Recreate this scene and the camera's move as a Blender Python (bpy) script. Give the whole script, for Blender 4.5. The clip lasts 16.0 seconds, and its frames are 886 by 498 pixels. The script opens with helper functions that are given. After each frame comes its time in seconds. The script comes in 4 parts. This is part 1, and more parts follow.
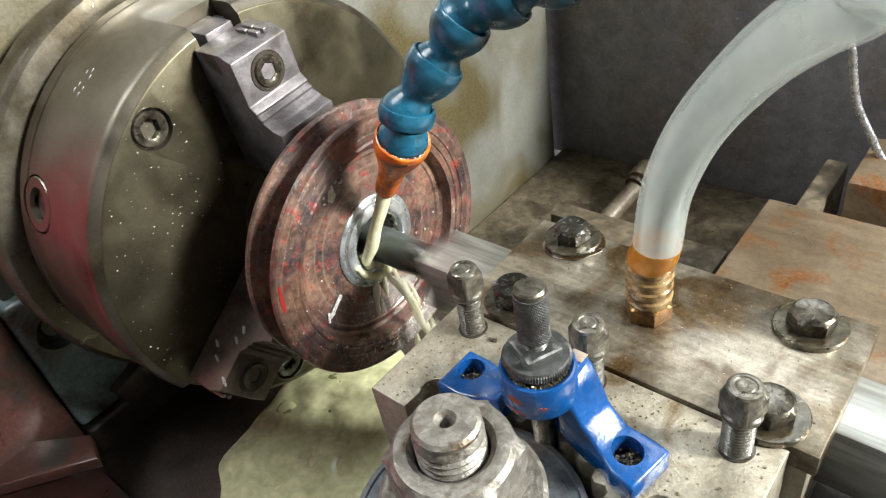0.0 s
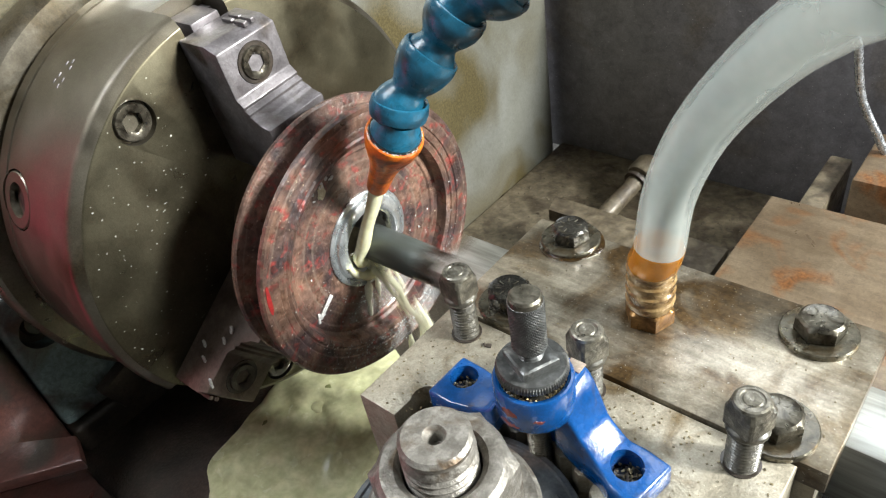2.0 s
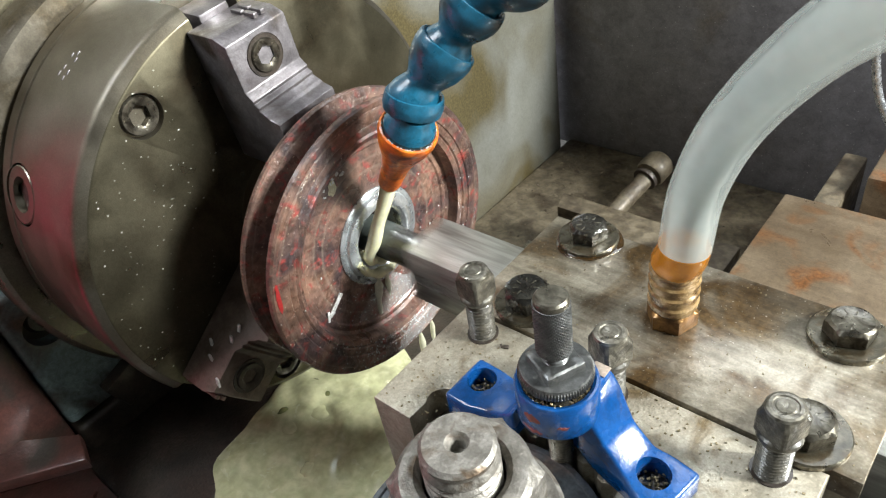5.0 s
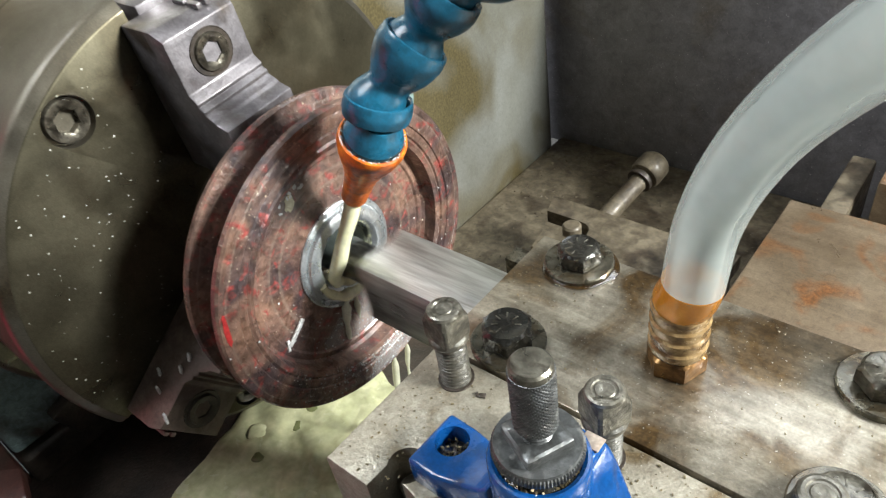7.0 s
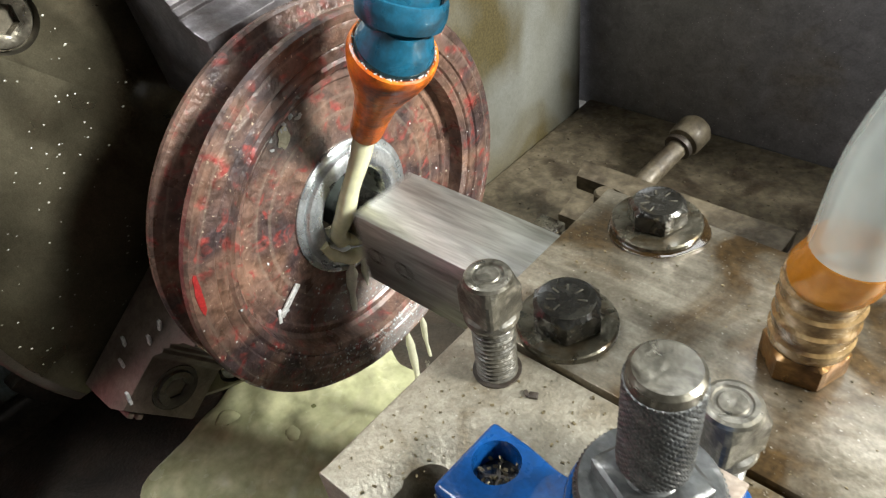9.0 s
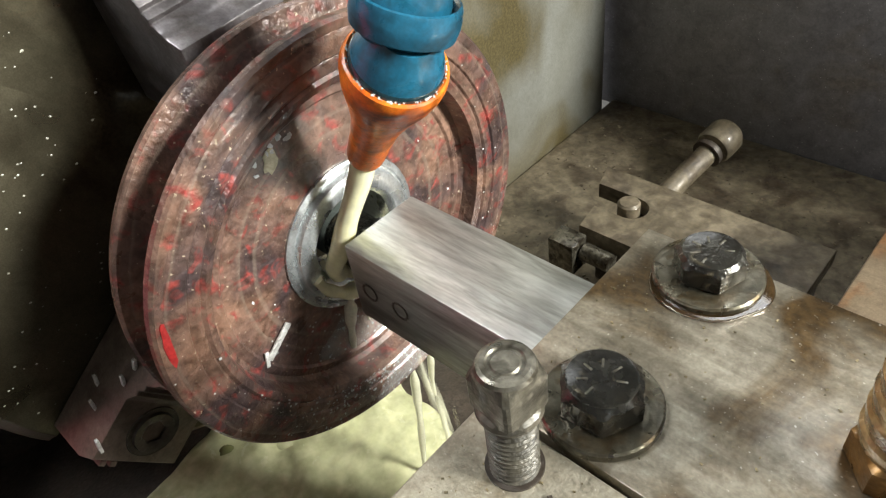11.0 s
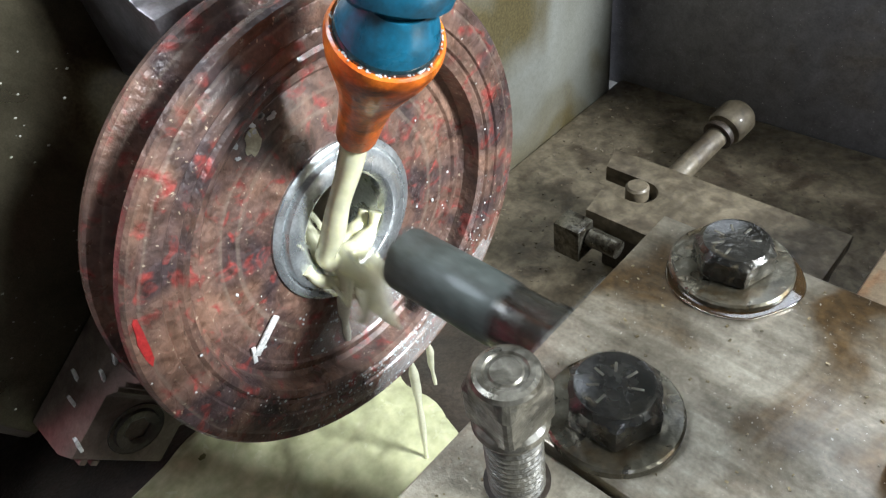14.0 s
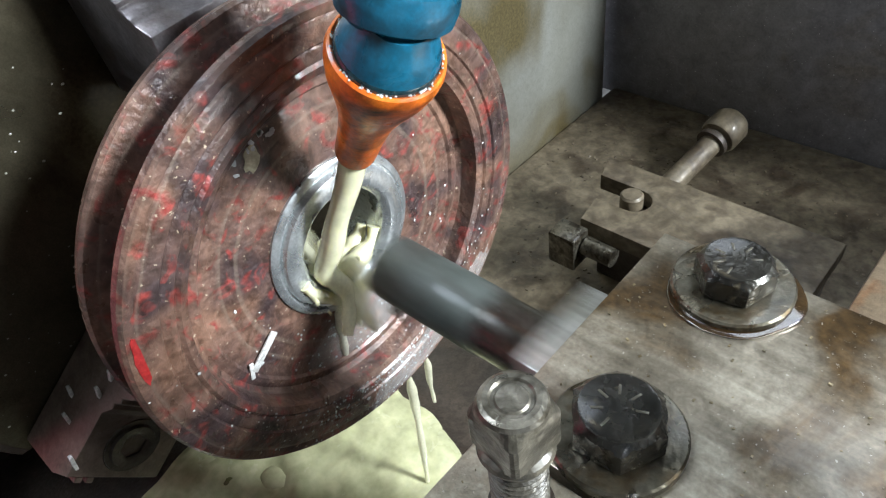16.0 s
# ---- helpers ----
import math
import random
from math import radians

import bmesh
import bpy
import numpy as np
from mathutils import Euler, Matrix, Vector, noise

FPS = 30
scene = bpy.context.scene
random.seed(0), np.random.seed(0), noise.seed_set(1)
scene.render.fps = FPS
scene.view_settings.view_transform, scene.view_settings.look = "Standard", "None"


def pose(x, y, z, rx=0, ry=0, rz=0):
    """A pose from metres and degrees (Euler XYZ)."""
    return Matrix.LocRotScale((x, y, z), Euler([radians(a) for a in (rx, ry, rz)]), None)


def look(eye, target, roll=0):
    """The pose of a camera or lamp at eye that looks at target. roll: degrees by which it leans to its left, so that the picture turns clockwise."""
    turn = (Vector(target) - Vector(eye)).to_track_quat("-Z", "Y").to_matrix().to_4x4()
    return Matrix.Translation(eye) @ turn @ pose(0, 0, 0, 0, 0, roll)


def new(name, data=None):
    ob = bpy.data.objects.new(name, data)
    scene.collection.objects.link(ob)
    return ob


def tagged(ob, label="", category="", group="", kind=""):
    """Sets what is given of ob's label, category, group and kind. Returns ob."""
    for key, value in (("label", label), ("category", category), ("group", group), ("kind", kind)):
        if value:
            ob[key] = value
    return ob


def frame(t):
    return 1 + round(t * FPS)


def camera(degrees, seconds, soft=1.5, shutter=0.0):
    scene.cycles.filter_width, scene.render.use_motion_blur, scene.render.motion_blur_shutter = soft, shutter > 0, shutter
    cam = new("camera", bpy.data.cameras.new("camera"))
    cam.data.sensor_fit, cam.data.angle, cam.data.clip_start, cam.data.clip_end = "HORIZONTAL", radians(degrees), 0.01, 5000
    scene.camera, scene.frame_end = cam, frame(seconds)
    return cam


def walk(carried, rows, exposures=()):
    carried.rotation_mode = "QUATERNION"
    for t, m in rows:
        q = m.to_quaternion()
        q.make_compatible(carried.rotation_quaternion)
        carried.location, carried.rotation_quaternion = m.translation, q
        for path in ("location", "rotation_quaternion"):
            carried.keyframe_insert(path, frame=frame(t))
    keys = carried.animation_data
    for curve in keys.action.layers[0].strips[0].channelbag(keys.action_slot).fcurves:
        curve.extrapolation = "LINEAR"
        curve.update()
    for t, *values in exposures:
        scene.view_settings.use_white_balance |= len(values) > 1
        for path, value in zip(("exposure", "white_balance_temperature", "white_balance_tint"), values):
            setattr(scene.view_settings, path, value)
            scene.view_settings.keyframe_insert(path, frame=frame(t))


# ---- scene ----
cam = camera(64.1, 16.0, soft=1.2, shutter=0.5)
PATH = [
    (0, (0.2088, -0.2922, 0.2623), (-0.0770, -0.0165, -0.0415), -11.07),
    (0.5, (0.2047, -0.2883, 0.2618), (-0.0795, -0.0120, -0.0430), -11.09),
    (1, (0.2025, -0.2850, 0.2629), (-0.0824, -0.0074, -0.0401), -10.96),
    (1.5, (0.2004, -0.2822, 0.2613), (-0.0833, -0.0067, -0.0447), -10.82),
    (2, (0.2008, -0.2796, 0.2559), (-0.0824, -0.0060, -0.0523), -10.79),
    (2.5, (0.1981, -0.2803, 0.2573), (-0.0852, -0.0081, -0.0520), -10.93),
    (3, (0.1962, -0.2771, 0.2546), (-0.0884, -0.0068, -0.0551), -11.13),
    (3.5, (0.1949, -0.2783, 0.2541), (-0.0896, -0.0089, -0.0565), -11.13),
    (4, (0.1922, -0.2794, 0.2528), (-0.0921, -0.0094, -0.0575), -10.82),
    (6.5, (0.1771, -0.2580, 0.2478), (-0.1036, 0.0150, -0.0631), -10.47),
    (7, (0.1644, -0.2350, 0.2312), (-0.1132, 0.0370, -0.0833), -10.31),
    (7.5, (0.1619, -0.2281, 0.2186), (-0.1097, 0.0418, -0.1028), -9.96),
    (8, (0.1559, -0.2187, 0.2099), (-0.1120, 0.0481, -0.1174), -9.45),
    (8.5, (0.1302, -0.2114, 0.1886), (-0.1391, 0.0516, -0.1405), -8.95),
    (9, (0.1149, -0.2040, 0.1763), (-0.1593, 0.0547, -0.1522), -8.95),
    (11.5, (0.0801, -0.1668, 0.1594), (-0.1999, 0.0777, -0.1749), -9.38),
    (12, (0.0758, -0.1656, 0.1539), (-0.2043, 0.0743, -0.1838), -9.65),
    (12.5, (0.0781, -0.1622, 0.1496), (-0.2009, 0.0750, -0.1909), -9.98),
    (13, (0.0762, -0.1603, 0.1482), (-0.2018, 0.0760, -0.1936), -9.97),
    (13.5, (0.0773, -0.1571, 0.1474), (-0.1994, 0.0807, -0.1945), -9.78),
    (14, (0.0760, -0.1579, 0.1507), (-0.2014, 0.0817, -0.1893), -9.76),
    (14.5, (0.0753, -0.1572, 0.1540), (-0.2044, 0.0844, -0.1827), -9.76),
    (15, (0.0748, -0.1555, 0.1548), (-0.2057, 0.0866, -0.1809), -9.91),
    (15.5, (0.0739, -0.1566, 0.1533), (-0.2049, 0.0868, -0.1828), -9.73),
    (16, (0.0721, -0.1568, 0.1534), (-0.2027, 0.0883, -0.1849), -9.31),
]
GRADE = [(0, 0.14, 6500, 10), (2.5, 0.14, 6320, 10), (4, 0.14, 6300, 10), (6.5, 0.11, 6250, 10), (8, 0.11, 6300, 10), (9, 0.06, 6500, 10), (11.5, 0.11, 6620, 10), (12.6, 0.11, 6620, 10), (13, 0.06, 5900, 10), (16, 0.06, 5850, 10)]
walk(cam, [(t, look(eye, target, roll)) for t, eye, target, roll in PATH], GRADE)

# ---- light ----
world = bpy.data.worlds.new("sky")
scene.world = world
world.use_nodes = True
wn = world.node_tree
sky = wn.nodes.new("ShaderNodeTexSky")
sky.sky_type, sky.sun_disc = "NISHITA", False
sky.sun_elevation, sky.sun_rotation = radians(32), radians(60)
wn.links.new(sky.outputs["Color"], wn.nodes["Background"].inputs["Color"])
wn.nodes["Background"].inputs["Strength"].default_value = 0.1
scene.view_settings.exposure = 0.0


def area_lamp(name, place, target, width, height, watts, colour):
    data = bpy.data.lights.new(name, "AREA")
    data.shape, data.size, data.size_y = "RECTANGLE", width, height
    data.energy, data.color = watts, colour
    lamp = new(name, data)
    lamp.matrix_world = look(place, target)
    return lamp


area_lamp("window_light", (2.93, 1.12, 1.75), (0, 0, 0), 0.7, 0.7, 400, (0.98, 1.0, 0.96))
# added fill lamp from the left, no known source; lifts chuck rim and back panel
area_lamp("left_fill_light", (-1.3, -1.0, 2.55), (-0.1, 0, -0.1), 1.2, 1.2, 80, (0.92, 0.97, 1.0))
area_lamp("roof_light", (0.1, 1.75, 2.55), (0, 0, 0), 1.4, 1.0, 25, (0.95, 0.99, 1.0))


# ---- materials ----
def node_mat(name, metallic=0.0, rough=0.5, coat=0.0, bump=0.1, colours=((0.3, 0.3, 0.3), (0.2, 0.2, 0.2)), scale=60.0,
             stain=None, stain_scale=18.0, stain_at=0.55, rough_spread=0.15, stretch=(1, 1, 1), fine=900.0, mottle=0.55, pale=None, streak=0.0):
    """Two scales of colour, uneven gloss, fine relief, and stains of their own shape."""
    m = bpy.data.materials.new(name)
    m.use_nodes = True
    nt = m.node_tree
    n, l = nt.nodes, nt.links
    bsdf = n["Principled BSDF"]
    tc = n.new("ShaderNodeTexCoord")
    mp = n.new("ShaderNodeMapping")
    mp.inputs["Scale"].default_value = stretch
    l.new(tc.outputs["Object"], mp.inputs["Vector"])

    def tex(s, detail=5.0, distort=0.0):
        t = n.new("ShaderNodeTexNoise")
        t.inputs["Scale"].default_value, t.inputs["Detail"].default_value = s, detail
        t.inputs["Distortion"].default_value = distort
        l.new(mp.outputs["Vector"], t.inputs["Vector"])
        return t.outputs["Fac"]

    def ramp(fac, a, b, lo=0.35, hi=0.65):
        r = n.new("ShaderNodeValToRGB")
        r.color_ramp.elements[0].position, r.color_ramp.elements[1].position = lo, hi
        r.color_ramp.elements[0].color, r.color_ramp.elements[1].color = (*a, 1), (*b, 1)
        l.new(fac, r.inputs["Fac"])
        return r.outputs["Color"]

    def mix(fac, a, b):
        x = n.new("ShaderNodeMix")
        x.data_type = "RGBA"
        l.new(fac, x.inputs["Factor"])
        l.new(a, x.inputs[6]), l.new(b, x.inputs[7])
        return x.outputs[2]

    colour = ramp(tex(scale, 6.0, 0.4), colours[0], colours[1])
    if stain:
        mask = ramp(tex(stain_scale, 7.0, 0.8), (0, 0, 0), (1, 1, 1), stain_at - 0.07, stain_at + 0.09)
        dirt = ramp(tex(fine * 0.4, 4.0), stain, tuple(0.6 * v for v in stain))
        colour = mix(mask, colour, dirt)
    if pale:
        bits = n.new("ShaderNodeRGB")
        bits.outputs[0].default_value = (*pale, 1)
        colour = mix(ramp(tex(fine * 0.8, 3.0, 0.3), (0, 0, 0), (1, 1, 1), 0.67, 0.73), colour, bits.outputs[0])
    speck = ramp(tex(fine, 3.0), (0.82, 0.82, 0.82), (1.08, 1.08, 1.08), 0.3, 0.7)
    mul = n.new("ShaderNodeMix")
    mul.data_type, mul.blend_type = "RGBA", "MULTIPLY"
    mul.inputs["Factor"].default_value = 1.0
    l.new(colour, mul.inputs[6]), l.new(speck, mul.inputs[7])
    mul2 = n.new("ShaderNodeMix")
    mul2.data_type, mul2.blend_type = "RGBA", "MULTIPLY"
    mul2.inputs["Factor"].default_value = mottle
    blot = ramp(tex(fine * 0.22, 6.0, 1.0), (0.45, 0.42, 0.38), (1.25, 1.25, 1.25), 0.32, 0.62)
    l.new(mul.outputs[2], mul2.inputs[6]), l.new(blot, mul2.inputs[7])
    finish = mul2.outputs[2]
    if streak:
        # wiped and scratched along two slanting ways
        for turn, wide, much in ((48, 45, streak), (-20, 160, streak * 0.6), (62, 420, streak * 0.5)):
            m2 = n.new("ShaderNodeMapping")
            m2.inputs["Rotation"].default_value, m2.inputs["Scale"].default_value = (0, 0, radians(turn)), (0.07, 1, 1)
            l.new(tc.outputs["Object"], m2.inputs["Vector"])
            wipe = n.new("ShaderNodeTexNoise")
            wipe.inputs["Scale"].default_value, wipe.inputs["Detail"].default_value, wipe.inputs["Distortion"].default_value = wide, 4.0, 0.3
            l.new(m2.outputs["Vector"], wipe.inputs["Vector"])
            mul3 = n.new("ShaderNodeMix")
            mul3.data_type, mul3.blend_type = "RGBA", "MULTIPLY"
            mul3.inputs["Factor"].default_value = much
            l.new(finish, mul3.inputs[6]), l.new(ramp(wipe.outputs["Fac"], (0.5, 0.47, 0.43), (1.3, 1.3, 1.3), 0.35, 0.66), mul3.inputs[7])
            finish = mul3.outputs[2]
    l.new(finish, bsdf.inputs["Base Color"])
    rr = n.new("ShaderNodeMapRange")
    rr.inputs["To Min"].default_value, rr.inputs["To Max"].default_value = max(0.03, rough - rough_spread), min(1.0, rough + rough_spread)
    rr.inputs["From Min"].default_value, rr.inputs["From Max"].default_value = 0.3, 0.7
    l.new(tex(scale * 1.6, 8.0, 0.5), rr.inputs["Value"])
    l.new(rr.outputs["Result"], bsdf.inputs["Roughness"])
    bsdf.inputs["Metallic"].default_value = metallic
    bsdf.inputs["Coat Weight"].default_value, bsdf.inputs["Coat Roughness"].default_value = coat, 0.12
    b = n.new("ShaderNodeBump")
    b.inputs["Strength"].default_value, b.inputs["Distance"].default_value = bump, 0.001
    l.new(tex(fine * 0.5, 6.0), b.inputs["Height"])
    l.new(b.outputs["Normal"], bsdf.inputs["Normal"])
    return m


PLATE = node_mat("oily_ground_steel", 0.72, 0.40, 0.35, 0.18, ((0.45, 0.412, 0.33), (0.23, 0.201, 0.15)), 24, (0.15, 0.092, 0.035), 26, 0.555, rough_spread=0.12, mottle=0.4, streak=0.6, pale=(0.60, 0.56, 0.48))
HOLDER = node_mat("worn_hardened_steel", 0.6, 0.46, 0.1, 0.4, ((0.44, 0.40, 0.315), (0.32, 0.285, 0.215)), 55, (0.20, 0.145, 0.075), 42, 0.62, mottle=0.3, pale=(0.55, 0.51, 0.42), fine=1100)
PLATEBACK = node_mat("oily_backplate_steel", 0.8, 0.38, 0.3, 0.1, ((0.24, 0.215, 0.17), (0.15, 0.13, 0.095)), 30, (0.11, 0.08, 0.04), 20, 0.58, mottle=0.2)
CHUCK = node_mat("chuck_steel", 0.92, 0.44, 0.25, 0.06, ((0.205, 0.183, 0.142), (0.135, 0.118, 0.086)), 14, (0.085, 0.062, 0.032), 9, 0.59, mottle=0.12, fine=1400)
# darker copy of CHUCK: oil brown, plus the face's dark reflections put into the colour
CHUCKFACE = node_mat("shaded_oily_chuck_face", 0.85, 0.4, 0.3, 0.06, ((0.128, 0.113, 0.074), (0.08, 0.07, 0.043)), 16, (0.055, 0.042, 0.022), 11, 0.56, mottle=0.2, fine=1400)
# darker copy of the jaw steel; the pulley's shadow is put into its colour
JAWSHADED = node_mat("shaded_jaw_steel", 0.2, 0.55, 0.1, 0.25, ((0.17, 0.125, 0.10), (0.11, 0.08, 0.062)), 45, (0.06, 0.038, 0.028), 30, 0.58, mottle=0.4)
JAW = node_mat("jaw_steel", 0.7, 0.46, 0.2, 0.2, ((0.255, 0.235, 0.24), (0.165, 0.15, 0.155)), 50, (0.12, 0.095, 0.075), 34, 0.62, mottle=0.3)
BLACKED = node_mat("blackened_bolt_steel", 0.55, 0.24, 0.5, 0.5, ((0.05, 0.047, 0.038), (0.018, 0.016, 0.013)), 160, (0.20, 0.17, 0.11), 170, 0.66)
ZINC = node_mat("worn_bolt_steel", 0.8, 0.36, 0.5, 0.25, ((0.20, 0.185, 0.145), (0.085, 0.077, 0.058)), 150, (0.045, 0.035, 0.022), 120, 0.55)
WASHER = node_mat("oily_washer", 0.75, 0.3, 0.5, 0.35, ((0.16, 0.145, 0.105), (0.075, 0.067, 0.046)), 110, (0.09, 0.06, 0.026), 80, 0.57)
RAM = node_mat("ground_ram_steel", 0.85, 0.46, 0.1, 0.06, ((0.52, 0.53, 0.50), (0.36, 0.37, 0.345)), 40, (0.27, 0.25, 0.21), 25, 0.66, stretch=(0.15, 1, 1))
BAR = node_mat("dark_tool_bar", 0.2, 0.58, 0.15, 0.15, ((0.080, 0.092, 0.084), (0.052, 0.062, 0.055)), 60, (0.2, 0.19, 0.17), 30, 0.66)
HUB = node_mat("turned_bright_steel", 0.82, 0.3, 0.3, 0.04, ((0.66, 0.69, 0.70), (0.50, 0.53, 0.54)), 60, mottle=0.12)
NUT = node_mat("grey_rough_nut", 0.6, 0.48, 0.1, 0.5, ((0.31, 0.29, 0.255), (0.19, 0.175, 0.15)), 200, (0.13, 0.09, 0.056), 90, 0.61, mottle=0.3, fine=1100)
POSTTOP = node_mat("blue_grey_post_steel", 0.6, 0.42, 0.2, 0.3, ((0.15, 0.165, 0.18), (0.10, 0.11, 0.12)), 60, (0.17, 0.10, 0.06), 30, 0.56, mottle=0.5)
POST = node_mat("dark_toolpost_steel", 0.6, 0.45, 0.2, 0.3, ((0.09, 0.09, 0.093), (0.05, 0.05, 0.05)), 80, (0.2, 0.13, 0.08), 40, 0.62)
BLUE = node_mat("blue_enamel", 0.0, 0.24, 0.3, 0.2, ((0.005, 0.075, 0.27), (0.004, 0.052, 0.19)), 60, (0.06, 0.055, 0.06), 70, 0.68, 0.1, mottle=0.25)
KNOB = node_mat("knurled_steel", 0.75, 0.42, 0.1, 0.2, ((0.155, 0.158, 0.155), (0.085, 0.088, 0.085)), 120, (0.36, 0.35, 0.33), 130, 0.62)
BRASS = node_mat("dirty_brass", 0.8, 0.4, 0.2, 0.3, ((0.30, 0.165, 0.055), (0.14, 0.072, 0.025)), 110, (0.12, 0.06, 0.02), 90, 0.6)
LOC = node_mat("teal_blue_plastic", 0.0, 0.36, 0.25, 0.1, ((0.011, 0.115, 0.195), (0.007, 0.08, 0.14)), 70, (0.012, 0.035, 0.05), 60, 0.60, mottle=0.4)
ORANGE = node_mat("orange_plastic", 0.0, 0.38, 0.25, 0.2, ((0.80, 0.20, 0.014), (0.60, 0.10, 0.008)), 80, (0.10, 0.022, 0.006), 62, 0.57, mottle=0.5)
LOCWET = node_mat("wet_dark_teal_plastic", 0.0, 0.18, 0.6, 0.25, ((0.010, 0.035, 0.045), (0.006, 0.018, 0.022)), 90, (0.02, 0.07, 0.09), 90, 0.6)
TEAL = node_mat("teal_grey_machine_paint", 0.0, 0.4, 0.3, 0.2, ((0.26, 0.35, 0.35), (0.17, 0.235, 0.24)), 18, (0.09, 0.045, 0.03), 14, 0.58)
GUARD = node_mat("oily_guard_panel", 0.3, 0.42, 0.35, 0.1, ((0.265, 0.265, 0.235), (0.19, 0.185, 0.15)), 7, (0.15, 0.12, 0.055), 5, 0.54, 0.1, mottle=0.22)
BACK = node_mat("grimy_back_panel", 0.1, 0.5, 0.1, 0.3, ((0.20, 0.19, 0.20), (0.145, 0.137, 0.145)), 30, (0.18, 0.15, 0.12), 10, 0.62, mottle=0.3, pale=(0.42, 0.40, 0.40), fine=420)
LEDGE = node_mat("swarf_covered_casting", 0.2, 0.55, 0.2, 0.8, ((0.18, 0.147, 0.098), (0.095, 0.075, 0.048)), 70, (0.07, 0.05, 0.03), 25, 0.58, fine=260)
BROWN = node_mat("rusty_brown_steel", 0.3, 0.42, 0.3, 0.12, ((0.235, 0.178, 0.115), (0.155, 0.11, 0.066)), 16, (0.28, 0.12, 0.04), 22, 0.62, mottle=0.3, streak=0.25)
RED = node_mat("red_brown_painted_casting", 0.0, 0.42, 0.3, 0.3, ((0.075, 0.029, 0.023), (0.04, 0.018, 0.014)), 30, (0.03, 0.026, 0.02), 18, 0.55)
DARK = node_mat("dark_oily_iron", 0.3, 0.45, 0.35, 0.5, ((0.075, 0.058, 0.044), (0.032, 0.026, 0.021)), 30, (0.065, 0.042, 0.03), 20, 0.62)
SHINY = node_mat("bright_steel_chip", 0.25, 0.3, 0.3, 0.05, ((0.8, 0.8, 0.78), (0.65, 0.65, 0.63)), 200)
CABLE = node_mat("silver_armoured_cable", 0.85, 0.3, 0.0, 0.1, ((0.7, 0.72, 0.74), (0.5, 0.52, 0.55)), 200)
SWARF = node_mat("brassy_swarf", 0.7, 0.4, 0.2, 0.3, ((0.34, 0.27, 0.15), (0.12, 0.10, 0.06)), 400)
WALLMAT = node_mat("plain_workshop_plaster", 0.0, 0.8, 0.0, 0.1, ((0.15, 0.15, 0.145), (0.11, 0.11, 0.11)), 2, fine=60)
FLOORMAT = node_mat("grey_concrete", 0.0, 0.7, 0.0, 0.2, ((0.12, 0.115, 0.11), (0.08, 0.077, 0.075)), 3, fine=80)


def coolant_mat(name, a, b, scale, bump, rough=0.15, through_light=0.25):
    m = node_mat(name, 0.0, rough, 0.4, bump, (a, b), scale, None, rough_spread=0.08, fine=160, mottle=0.12)
    p = m.node_tree.nodes["Principled BSDF"]
    p.inputs["Subsurface Weight"].default_value = through_light
    p.inputs["Subsurface Radius"].default_value = (0.004, 0.004, 0.002)
    p.inputs["Subsurface Scale"].default_value = 1.0
    return m


MILK = coolant_mat("milky_coolant", (0.80, 0.77, 0.52), (0.68, 0.66, 0.44), 90, 0.1)
POOL = coolant_mat("pooled_coolant", (0.58, 0.57, 0.34), (0.42, 0.42, 0.24), 40, 0.5, 0.22, 0.1)
# darker copy of the pool's coolant, with the shade put into its colour
FOAMSHADE = coolant_mat("pooled_coolant_shade", (0.20, 0.21, 0.09), (0.13, 0.14, 0.06), 60, 0.5, 0.2, 0.0)



def clear_mat(name, colours, clear, rough=0.15, glow_through=0.4, fine=900.0):
    """Milky plastic that lets part of the light straight through."""
    m = node_mat(name, 0.0, rough, 0.5, 0.0, colours, 25, None, rough_spread=0.05, mottle=0.12, fine=fine)
    n, l = m.node_tree.nodes, m.node_tree.links
    p = n["Principled BSDF"]
    tr = n.new("ShaderNodeBsdfTranslucent")
    tr.inputs["Color"].default_value = (*colours[0], 1)
    y = n.new("ShaderNodeMixShader")
    y.inputs["Fac"].default_value = glow_through
    l.new(p.outputs["BSDF"], y.inputs[1]), l.new(tr.outputs["BSDF"], y.inputs[2])
    t, x = n.new("ShaderNodeBsdfTransparent"), n.new("ShaderNodeMixShader")
    x.inputs["Fac"].default_value = clear
    l.new(y.outputs["Shader"], x.inputs[1]), l.new(t.outputs["BSDF"], x.inputs[2])
    l.new(x.outputs["Shader"], n["Material Output"].inputs["Surface"])
    return m


HOSE = clear_mat("milky_clear_hose", ((0.60, 0.64, 0.60), (0.47, 0.53, 0.52)), 0.56, 0.1, 0.3, 50.0)
AMBER = clear_mat("amber_oil_in_hose", ((0.62, 0.27, 0.025), (0.42, 0.15, 0.012)), 0.35, 0.08, 0.45)
BARB = node_mat("hose_over_brass_barbs", 0.15, 0.2, 0.5, 0.15, ((0.40, 0.275, 0.13), (0.23, 0.135, 0.05)), 130, (0.13, 0.065, 0.024), 110, 0.58)


